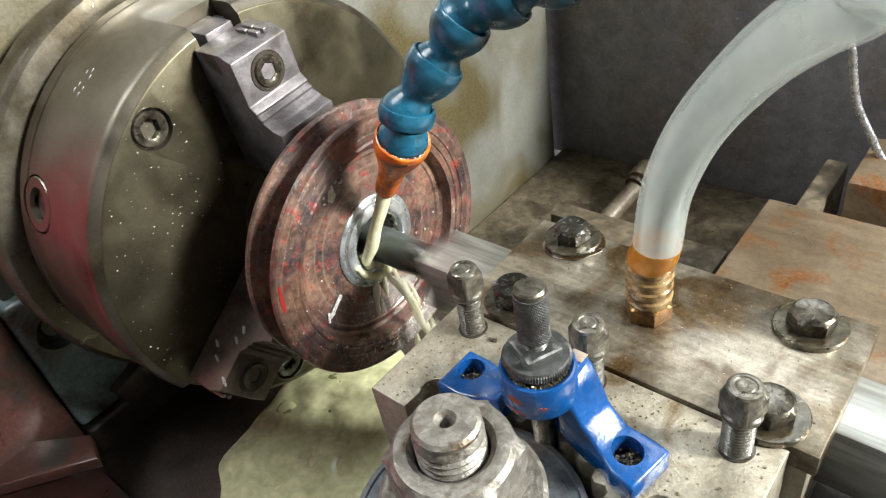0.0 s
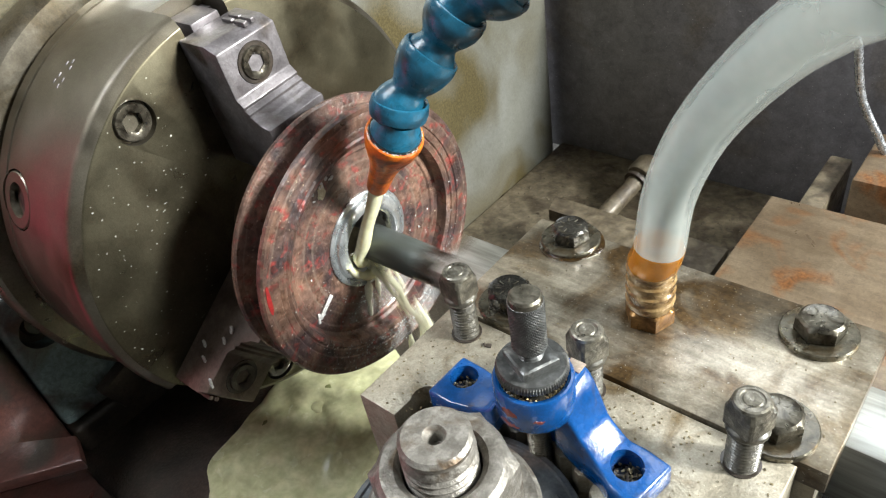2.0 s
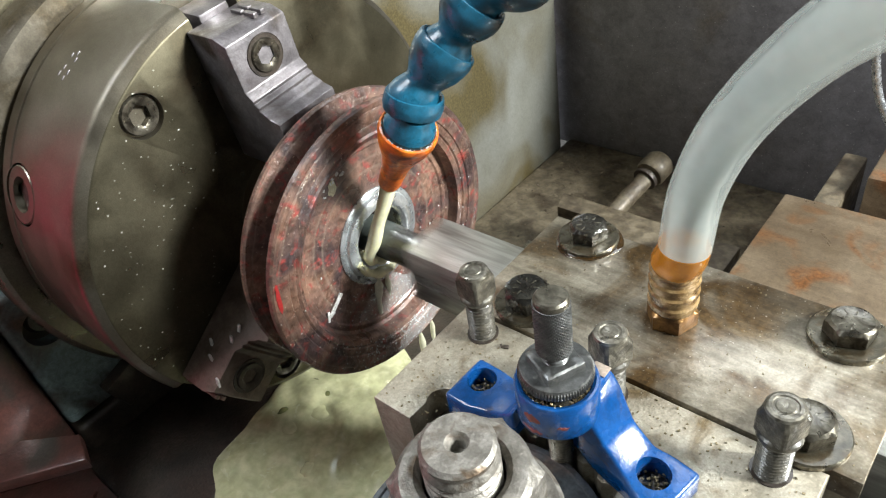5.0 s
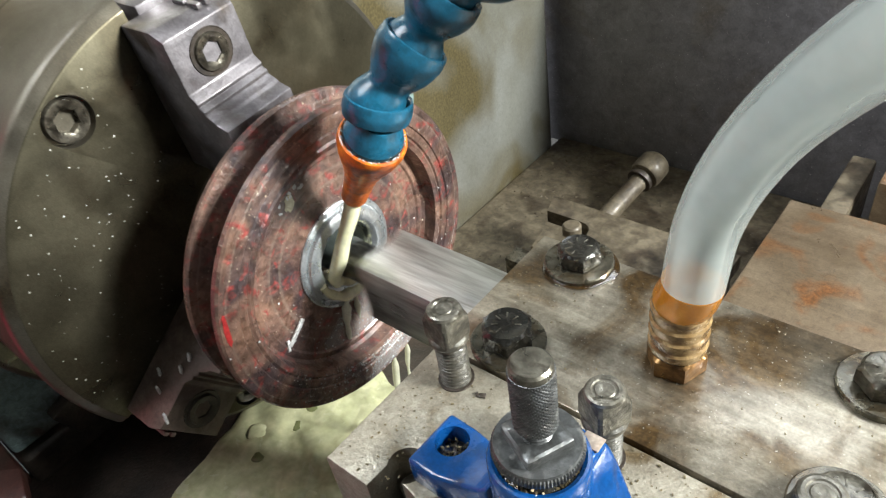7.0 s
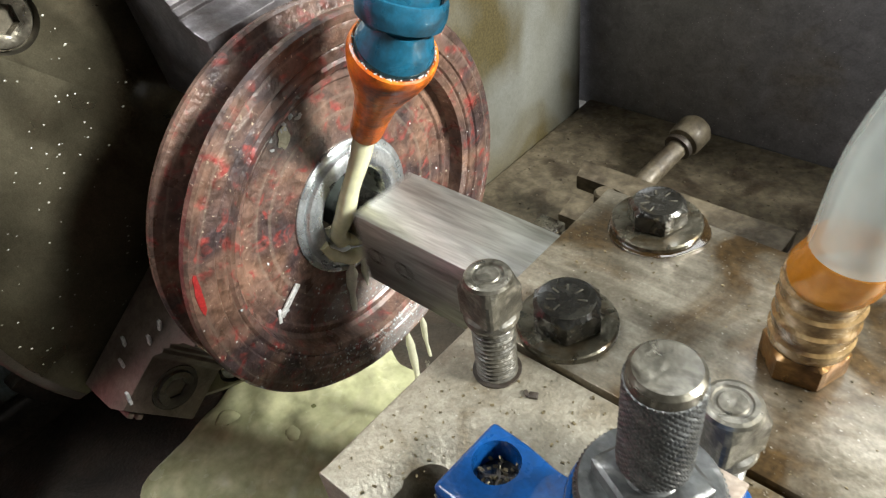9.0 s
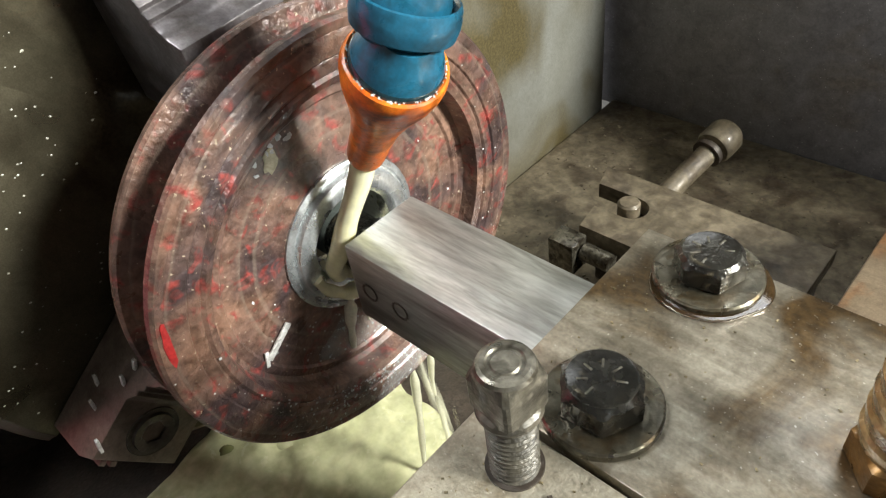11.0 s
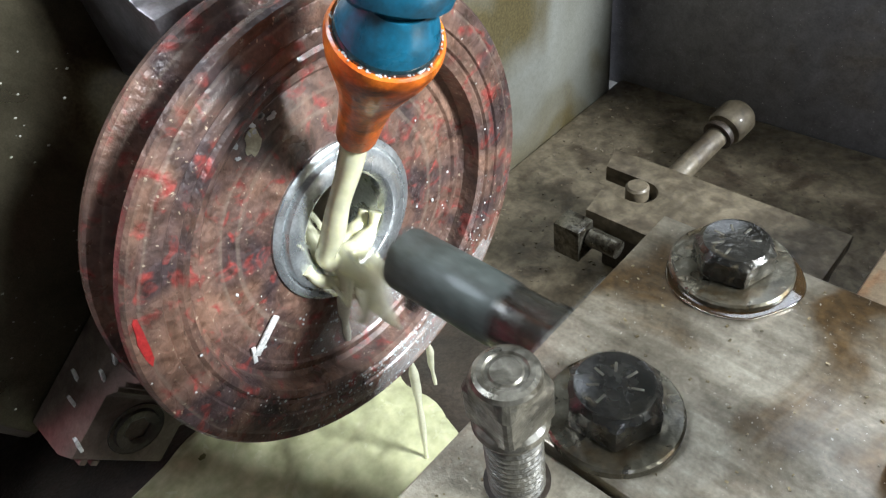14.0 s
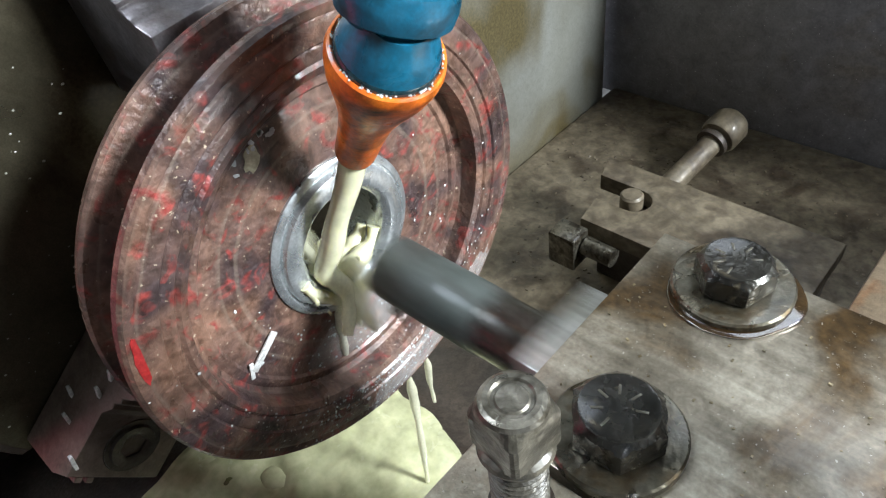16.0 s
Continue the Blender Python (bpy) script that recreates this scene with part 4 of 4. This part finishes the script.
part("chipped_edge", cuboid(KX + 0.0060, KX + 0.0128, KY + 0.0125, KY + 0.0180, 0.0417, 0.0424, 0.0003), node_mat("bare_cast_metal", 0.4, 0.5, 0, 0.3, ((0.5, 0.42, 0.34), (0.36, 0.28, 0.22)), 200), bracket, "bare metal where the enamel is chipped")


def knurl(r, z0, z1, n=60, rows=26, depth=0.00045, straight=False):
    bm = bmesh.new()
    loops = []
    for j in range(rows + 1):
        z = z0 + (z1 - z0) * j / rows
        loop = []
        for i in range(n):
            a = 2 * math.pi * i / n
            up = ((i % 2) if straight else ((i + j) % 2))
            q = r - (depth if up else 0) - (0.0008 if j in (0, rows) else 0)
            loop.append(bm.verts.new((q * math.cos(a), q * math.sin(a), z)))
        loops.append(loop)
    for a, b in zip(loops, loops[1:]):
        for i in range(n):
            bm.faces.new((a[i], a[(i + 1) % n], b[(i + 1) % n], b[i]))
    bm.faces.new(loops[0][::-1]), bm.faces.new(loops[-1])
    return bm


def diamond(r, z0, z1, n=110, rows=56, ridges=10, depth=0.0006):
    """A grip cut by two sets of slanting grooves."""
    bm = bmesh.new()
    loops = []
    for j in range(rows + 1):
        z = z0 + (z1 - z0) * j / rows
        loop = []
        for i in range(n):
            a = 2 * math.pi * i / n
            u, v = ridges * a + ridges * z / r, ridges * a - ridges * z / r
            cut = max(0.0, 1 - 2.2 * abs(math.sin(u)), 1 - 2.2 * abs(math.sin(v)))
            q = r - depth * cut - (0.0007 if j in (0, rows) else 0)
            loop.append(bm.verts.new((q * math.cos(a), q * math.sin(a), z)))
        loops.append(loop)
    for a, b in zip(loops, loops[1:]):
        for i in range(n):
            bm.faces.new((a[i], a[(i + 1) % n], b[(i + 1) % n], b[i]))
    bm.faces.new(loops[0][::-1]), bm.faces.new(loops[-1])
    return bm


knob = thing("knurled_knob", pose(KX, KY, 0), "grey knurled steel height-setting knob over the blue bracket", "knob")
part("grip", diamond(0.0067, 0.0625, 0.0855, 176, 72, 15, 0.0004), KNOB, knob, angle=25)
part("grip_top", loft([(0.0850, 0.0064, "c"), (0.0872, 0.0062, "c"), (0.0880, 0.0054, "c")], 40), ZINC, knob, "worn bright knob top")
part("neck", loft(threads(0.053, 0.066, 0.0050, 0.0014), 28), KNOB, knob)
part("locknut", loft([(0.0536, 0.0080, "s"), (0.0574, 0.0080, "s"), (0.0580, 0.0072, "s"), (0.0580, 0.0056, "c")], 48), KNOB, knob, m=pose(0, 0, 0, 0, 0, 20))
part("knurled_disc", join(knurl(0.0142, 0.0490, 0.0533, 160, 4, 0.0005, True), loft([(0.0530, 0.0136, "c"), (0.0538, 0.0132, "c")], 60)), KNOB, knob, angle=20)
part("collar", loft([(0.0400, 0.0105, "c"), (0.0452, 0.0128, "c"), (0.0460, 0.0108, "c"), (0.0508, 0.0110, "c")], 40), BLACKED, knob, "greasy dark collar")
part("threaded_rod", loft(threads(-0.030, 0.022, 0.0050, 0.0016, 0.0009), 28), ZINC, knob)

# ---- toolpost with its big nut ----
post = thing("toolpost", pose(0.0842, -0.1871, 0), "dark round quick-change toolpost under a large nut", "toolpost")
part("post_body", knurl(0.0490, -0.085, -0.0120, 96, 6, 0.0022, True), POST, post, "dark toothed indexing ring")
part("top_disc", loft([(-0.0121, 0.0490, "c"), (-0.0030, 0.0498, "c"), (-0.0012, 0.0492, "c"), (-0.0008, 0.0468, "c"), (-0.0016, 0.0462, "c"), (-0.0010, 0.0340, "c"), (0.0110, 0.0330, "c")], 96, bottom=False), POSTTOP, post, "blue-grey steel disc with rust stains")
part("washer", loft([(0.0110, 0.0335, "c"), (0.0190, 0.0335, "c"), (0.0205, 0.0318, "c")], 64), NUT, post, "thick rusty grey washer")
part("nut", loft([(0.0205, 0.0238, "c"), (0.0222, 0.0234, "h"), (0.0440, 0.0234, "h"), (0.0462, 0.0238, "c"), (0.0484, 0.0218, "c"), (0.0490, 0.0190, "c"), (0.0488, 0.0168, "c"), (0.0468, 0.0146, "c"), (0.0420, 0.0140, "c")], 96, top=False), NUT, post, "large rough grey hexagon nut", m=pose(0, 0, 0, 0, 0, 38), angle=28)
part("stud", loft(threads(0.0400, 0.0590, 0.0134, 0.0036, 0.0016) + [(0.0598, 0.0126, "c"), (0.0622, 0.0130, "c"), (0.0636, 0.0116, "c"), (0.0636, 0.0042, "c"), (0.0622, 0.0030, "c"), (0.0570, 0.0024, "c")], 48), NUT, post, "threaded stud with a centre hole")

# ---- clear hose on its brass fitting ----
hose = thing("clear_hose", pose(0.0915, -0.0440, 0), "milky clear plastic hose with amber oil on a brass fitting", "hose")
part("hex_base", loft([(0.0, 0.0100, "c"), (0.0006, 0.0104, "h"), (0.0085, 0.0104, "h"), (0.0095, 0.0102, "c")], 48), BRASS, hose, "dirty brass hexagon fitting", m=pose(0, 0, 0, 0, 0, 10))
rows = [(0.0090, 0.0098, "c")]
for k in range(4):
    z = 0.0105 + 0.0062 * k
    rows += [(z, 0.0109, "c"), (z + 0.0022, 0.0115, "c"), (z + 0.0044, 0.0117, "c"), (z + 0.0054, 0.0109, "c")]
part("barbed_end", loft(rows + [(0.0360, 0.0112, "c")], 48), BARB, hose, "hose end stretched over brass barbs")
HP = [(0, 0, 0.0355), (0.004, -0.0022, 0.0466), (0.0063, -0.0008, 0.0742), (0.0146, -0.004, 0.1013), (0.0267, -0.009, 0.1257), (0.0461, -0.0205, 0.1539), (0.0641, -0.0366, 0.1749), (0.0761, -0.051, 0.1873), (0.0878, -0.0631, 0.1985), (0.16, -0.14, 0.2), (0.24, -0.2, 0.16)]
line = smooth_path(HP, 12)
part("oil_column", tube(line[:14], 0.0113, 28), AMBER, hose, "amber oil standing in the hose")
part("tube", tube(line[13:], 0.0113, 28), HOSE, hose)
part("inner_wall", tube(line[13:], 0.0084, 24, caps=False), HOSE, hose)

# ---- segmented coolant hose and nozzle ----
loc = thing("segmented_coolant_hose", pose(0, 0, 0), "teal-blue jointed coolant hose with an orange nozzle", "coolant hose")
RIMS = [(-0.0655, -0.0425, 0.0640), (-0.0611, -0.0375, 0.0833), (-0.0460, -0.0227, 0.1072), (-0.0313, -0.0128, 0.1284), (-0.0064, -0.0008, 0.1412), (0.020, 0.0084, 0.1500), (0.047, 0.016, 0.157)]
TIP = Vector((-0.0945, -0.0407, 0.0182))


def aimed(at, to):
    way = (Vector(to) - Vector(at)).normalized()
    return Matrix.Translation(at) @ way.to_track_quat("Z", "Y").to_matrix().to_4x4()


def segment(length):
    k = length / 0.030
    return loft([(0.006, 0.0118, "c"), (-0.0006, 0.0141, "c"), (-0.0013, 0.0150, "c"), (-0.0010, 0.0158, "c"), (0.0003, 0.0163, "c"), (0.0016, 0.0163, "c"), (0.0026, 0.0166, "c"), (0.0050, 0.0167, "c"), (0.0085, 0.0161, "c"), (0.0120 * k, 0.0149, "c"), (0.0155 * k, 0.0130, "c"), (0.0185 * k, 0.0111, "c"),
                 (0.0205 * k, 0.0104, "c"), (0.0222 * k, 0.0106, "c"), (0.0250 * k, 0.0122, "c"), (0.0280 * k, 0.0136, "c"), (0.0310 * k, 0.0143, "c"), (0.0350 * k, 0.0138, "c")], 48, bottom=False)


for a, b in zip(RIMS[1:], RIMS):
    part("segment", segment((Vector(a) - Vector(b)).length + 0.001), LOC, loc, m=aimed(a, b))
ln = (TIP - Vector(RIMS[0])).length
part("nozzle", loft([(0.010, 0.0125, "c"), (0.0010, 0.0143, "c"), (-0.0008, 0.0150, "c"), (-0.0014, 0.0159, "c"), (-0.0008, 0.0167, "c"), (0.0012, 0.0172, "c"), (0.004, 0.0170, "c"), (0.010, 0.0156, "c"), (ln * 0.38, 0.0118, "c"), (ln * 0.55, 0.0090, "c"), (ln * 0.75, 0.0078, "c"), (ln * 0.96, 0.0072, "c"), (ln, 0.0066, "c"), (ln, 0.0040, "c"), (ln - 0.004, 0.0038, "c")], 48, bottom=False),
     ORANGE, loc, "worn orange plastic nozzle", m=aimed(RIMS[0], TIP))

part("ball_skirt", loft([(-0.0150, 0.0095, "c"), (-0.0120, 0.0107, "c"), (-0.0095, 0.0122, "c"), (-0.0060, 0.0137, "c"), (-0.0030, 0.0146, "c")], 48, top=False), LOC, loc, m=aimed(RIMS[0], TIP))
part("wet_ring", loft([(-0.0031, 0.0145, "c"), (-0.0026, 0.0149, "c"), (0.0000, 0.0153, "c"), (0.0040, 0.0148, "c"), (0.0085, 0.0128, "c")], 48, bottom=False), LOCWET, loc, "wet dark ring where the joint sits in the nozzle", m=aimed(RIMS[0], TIP))
drops = []
for k in range(110):
    a, r = random.uniform(-3.14, 3.14), random.uniform(0.0146, 0.0158)
    bm = bmesh.new()
    bmesh.ops.create_icosphere(bm, subdivisions=1, radius=random.uniform(0.0003, 0.0006))
    drops.append(moved(bm, pose(r * math.cos(a), r * math.sin(a), -0.0012)))
tagged(part("wet_beads", join(*drops), WATER, loc, "wet beads round the nozzle joint", m=aimed(RIMS[0], TIP)), kind="stuff")

# ---- running coolant ----
stream = thing("coolant_stream", pose(0, 0, 0), "milky pale coolant stream pouring from the nozzle into the hub", "coolant")
LAND = Vector((-0.1128, -0.0560, -0.0360))
sp = smooth_path([TIP + Vector((0.001, 0, 0.002)), TIP.lerp(LAND, 0.25) + Vector((0.0006, 0, 0)), TIP.lerp(LAND, 0.55) + Vector((0.0012, -0.0006, 0.001)), TIP.lerp(LAND, 0.8) + Vector((0.0010, 0, 0)), LAND, LAND + Vector((-0.001, 0.002, -0.006))], 8)
part("jet", tube(sp, lambda s: 0.0047 - 0.0004 * s + 0.0003 * math.sin(14 * s), 20), MILK, stream)


def blob_line(points, r, seed, n=14):
    """A lumpy run of liquid that swells and thins along its way."""
    return tube(smooth_path(points, 8), lambda s: r * (0.45 + 0.75 * math.sin(math.pi * min(0.96, max(0.06, s))) + 0.16 * math.sin(11 * s + seed) + 0.10 * math.sin(23 * s + 2 * seed)), n)


def round_bore(x, r, a0, a1, steps=7):
    return [Vector((x + 0.0004 * math.sin(3 * k), AY + r * math.cos(radians(a0 + (a1 - a0) * k / (steps - 1))), AZ + r * math.sin(radians(a0 + (a1 - a0) * k / (steps - 1))))) for k in range(steps)]


part("lip_flow", blob_line(round_bore(-0.1146, 0.0262, 192, 290), 0.0031, 1), MILK, stream)
part("bore_flow", blob_line(round_bore(-0.1190, 0.0180, 200, 335), 0.0040, 2), MILK, stream)
part("bore_flow", blob_line(round_bore(-0.1260, 0.0178, 215, 330), 0.0036, 5), MILK, stream)
part("face_run", blob_line([(-0.1150, -0.0510, -0.0600), (-0.1165, -0.0520, -0.0670), (-0.1182, -0.0535, -0.0780), (-0.1184, -0.0555, -0.0930)], 0.0024, 3, 12), THIN, stream)
part("face_run", blob_line([(-0.1150, -0.0440, -0.0605), (-0.1165, -0.0435, -0.0670), (-0.1184, -0.0425, -0.0760), (-0.1186, -0.0430, -0.0850)], 0.0017, 7, 12), THIN, stream)


def wet_sheet(a0, a1, r0, r1, x, seed):
    """A thin uneven sheet of liquid running down the rim's face."""
    bm = bmesh.new()
    grid = []
    for i in range(49):
        a = radians(a0 + (a1 - a0) * i / 48)
        row = []
        for k in range(15):
            u = k / 14
            edge = min(u, 1 - u, i / 48 * 2, (48 - i) / 48 * 2) * 5
            wide = math.sin(math.pi * (0.04 + 0.92 * i / 48)) ** 0.6 * (1 + 0.18 * math.sin(13 * a + seed))
            r = r1 - (r1 - r0) * (1 - u) * wide
            p = Vector((0, r * math.cos(a), r * math.sin(a)))
            lump = 0.5 + 0.5 * noise.noise(p * 130 + Vector((seed, 0, 0))) + 0.35 * noise.noise(p * 330)
            p.x = x + 0.0011 * min(1, edge) * lump
            row.append(bm.verts.new(p))
        grid.append(row)
    for a, b in zip(grid, grid[1:]):
        for k in range(14):
            bm.faces.new((a[k], b[k], b[k + 1], a[k + 1]))
    bmesh.ops.recalc_face_normals(bm, faces=bm.faces)
    return bm


FILM = clear_mat("thin_wet_film", ((0.80, 0.82, 0.80), (0.70, 0.74, 0.74)), 0.74, 0.07, 0.2)
part("rim_film", wet_sheet(258, 322, 0.0760, 0.0962, -0.1082, 3), FILM, pulley, "glossy coolant film running over the rim")
part("web_film", wet_sheet(236, 296, 0.0385, 0.0640, -0.1191, 8), FILM, pulley, "glossy coolant film running over the web")

drip = thing("coolant_drip", pose(-0.112, -0.0290, -0.1270), "thin milky coolant strands dripping off the pulley rim", "coolant")
part("strand", blob_line([(0, 0, 0.003), (0.001, -0.0015, -0.012), (0.0005, -0.0020, -0.026), (0.002, -0.005, -0.048), (0.001, -0.009, -0.092)], 0.0021, 4, 12), FROTH, drip)
part("strand", blob_line([(0.001, 0.011, 0.006), (0.002, 0.0112, -0.006), (0.001, 0.0105, -0.020), (0.002, 0.0095, -0.036)], 0.0015, 9, 12), FROTH, drip)

splash = thing("coolant_splash", pose(0, 0, 0), "milky coolant flung off the hub by the moving bar", "coolant")
random.seed(17)
gushes = []
for k in range(9):
    ln, r = random.uniform(0.026, 0.040), (0.0032, 0.0024, 0.0030, 0.0018, 0.0022, 0.0014, 0.0018, 0.0012, 0.0015)[k]
    w = [random.uniform(-0.0035, 0.0035) for q in range(4)]
    g = part("gush", blob_line([(-0.2 * ln, w[0], 0.40 * ln), (0.02 * ln, w[1], 0.15 * ln), (0.10 * ln, w[2], -0.15 * ln), (0.22 * ln, w[3], -0.55 * ln)], r * 1.15, k * 1.7), FROTH, splash)
    gushes.append((g, 0.042 * k, random.uniform(-0.004, 0.009), random.uniform(-0.005, 0.006)))
for k in range(3):
    bits = []
    for q in range(14):
        bm = bmesh.new()
        bmesh.ops.create_icosphere(bm, subdivisions=1, radius=random.uniform(0.0004, 0.0012))
        bits.append(moved(bm, pose(random.uniform(-0.008, 0.014), random.uniform(-0.012, 0.012), random.uniform(-0.018, 0.016))))
    g = tagged(part("spray", join(*bits), MILK, splash, "flying coolant drops"), kind="stuff")
    gushes.append((g, 0.06 + 0.11 * k, 0, 0))

# foam lumps drifting in the pool
random.seed(9)
swirls = []
for k in range(7):
    bm = bmesh.new()
    bmesh.ops.create_icosphere(bm, subdivisions=3, radius=1)
    for v in bm.verts:
        v.co *= 1 + 0.25 * noise.noise(v.co * 1.5 + Vector((k * 7, 0, 0)))
    bm.transform(Matrix.Diagonal((random.uniform(0.006, 0.014), random.uniform(0.005, 0.010), 0.0028, 1)))
    x, y = -0.175 + random.uniform(-0.05, 0.06), -0.11 + random.uniform(-0.07, 0.06)
    # every third lump takes the coolant copy with painted-in shade
    s = single("foam_lump", bm, POOL if k % 3 else FOAMSHADE, "soft lump of foam drifting in the pooled coolant", "foam", m=pose(x, y, -0.2205), group="foam in the coolant", angle=80)
    swirls.append((s, x, y, random.uniform(0, 6.28)))

# loose grit and chips on the plates
random.seed(21)
grit = []
for k in range(420):
    x, y = random.uniform(0.004, 0.172), random.uniform(-0.155, -0.09)
    if math.hypot(x - CX, y - CY) < 0.058:
        continue
    s = random.uniform(0.0002, 0.0006)
    grit.append(moved(cuboid(-s, s, -s * 0.6, s * 0.6, 0, s * 0.7, 0), pose(x, y, -0.0005, 0, 0, random.uniform(0, 180))))
tagged(single("swarf_grit", join(*grit), SWARF, "fine metal grit scattered on the tool holder", "swarf"), kind="stuff")
grit = []
for k in range(160):
    x, y = random.uniform(0.004, 0.183), random.uniform(-0.084, -0.004)
    s = random.uniform(0.0002, 0.0005)
    grit.append(moved(cuboid(-s, s, -s * 0.6, s * 0.6, 0, s * 0.7, 0), pose(x, y, 0.0001, 0, 0, random.uniform(0, 180))))
tagged(single("plate_grit", join(*grit), SWARF, "fine metal grit scattered on the cover plate", "swarf"), kind="stuff")
rough = []
for k in range(700):
    x, y = random.uniform(-0.34, 0.02), random.uniform(0.2, 0.555)
    s = random.uniform(0.0005, 0.0017)
    rough.append(moved(cuboid(-s, s, -s * 0.6, s * 0.6, 0, s * 0.8, 0), pose(x, y, -0.3505, random.uniform(-20, 20), random.uniform(-20, 20), random.uniform(0, 180))))
tagged(single("tray_swarf", join(*rough), LEDGE, "brown swarf lying on the rear bed casting", "swarf"), kind="stuff")


# ---- what moves ----
PERIOD, FIRST = 0.40405, 0.084


def reach(t):
    """1 with the ram fully forward, 0 fully back; it lingers a little before the cutting stroke."""
    p = ((t - FIRST) / PERIOD) % 1.0
    p -= 0.036 * math.exp(-((p - 0.70) / 0.13) ** 2)
    return 0.5 + 0.5 * math.cos(2 * math.pi * p)


# the round that a gush makes: over the hub's lip, out, down into the pool, and back under the tray and through the spindle
ROUND = [(0.20, -0.124, -0.050, -0.043), (0.30, -0.1135, -0.0545, -0.0440), (0.40, -0.1085, -0.0475, -0.0530), (0.50, -0.1040, -0.0395, -0.0690), (0.60, -0.0990, -0.0340, -0.0980), (0.70, -0.0945, -0.0300, -0.1450),
         (0.79, -0.0910, -0.0270, -0.2500), (0.88, -0.200, -0.030, -0.290), (0.96, -0.285, -0.035, -0.260), (1.03, -0.280, -0.0395, -0.060), (1.10, -0.200, -0.0395, -0.0325), (1.20, -0.124, -0.050, -0.043)]


def round_place(phase):
    p = (phase - 0.20) % 1.0 + 0.20
    for a, b in zip(ROUND, ROUND[1:]):
        if p <= b[0]:
            u = (p - a[0]) / (b[0] - a[0])
            return [a[q] + (b[q] - a[q]) * u for q in (1, 2, 3)]
    return ROUND[-1][1:]


def gush_pose(t, late, dx, dy):
    phase = (t - FIRST) / PERIOD - late
    x, y, z = round_place(phase)
    p = phase % 1.0
    out = max(0.0, min(1.0, (p - 0.3) / 0.3)) if p < 0.80 else max(0.0, min(1.0, (1.05 - p) / 0.2))
    return pose(x + dx * out, y + dy * out, z, 0, -28 + 24 * out, -20)


def motions():
    times = [k / 30 for k in range(481)]
    walk(ram, [(t, pose(-0.003 - 0.094 * reach(t), 0, 0)) for t in times])
    for g, late, dx, dy in gushes:
        walk(g, [(t, gush_pose(t, late, dx, dy)) for t in times])
    walk(drip, [(t, pose(-0.112, -0.0290, -0.1270, 3 * math.sin(5.1 * t), 3 * math.sin(7.3 * t + 1), 0)) for t in times])
    for s, x, y, ph in swirls:
        walk(s, [(t, pose(x + 0.012 * math.sin(2.1 * t + ph), y + 0.010 * math.cos(1.7 * t + 2 * ph), -0.2205, 0, 0, 25 * math.sin(1.3 * t + ph))) for t in [k / 5 for k in range(81)]])


motions()
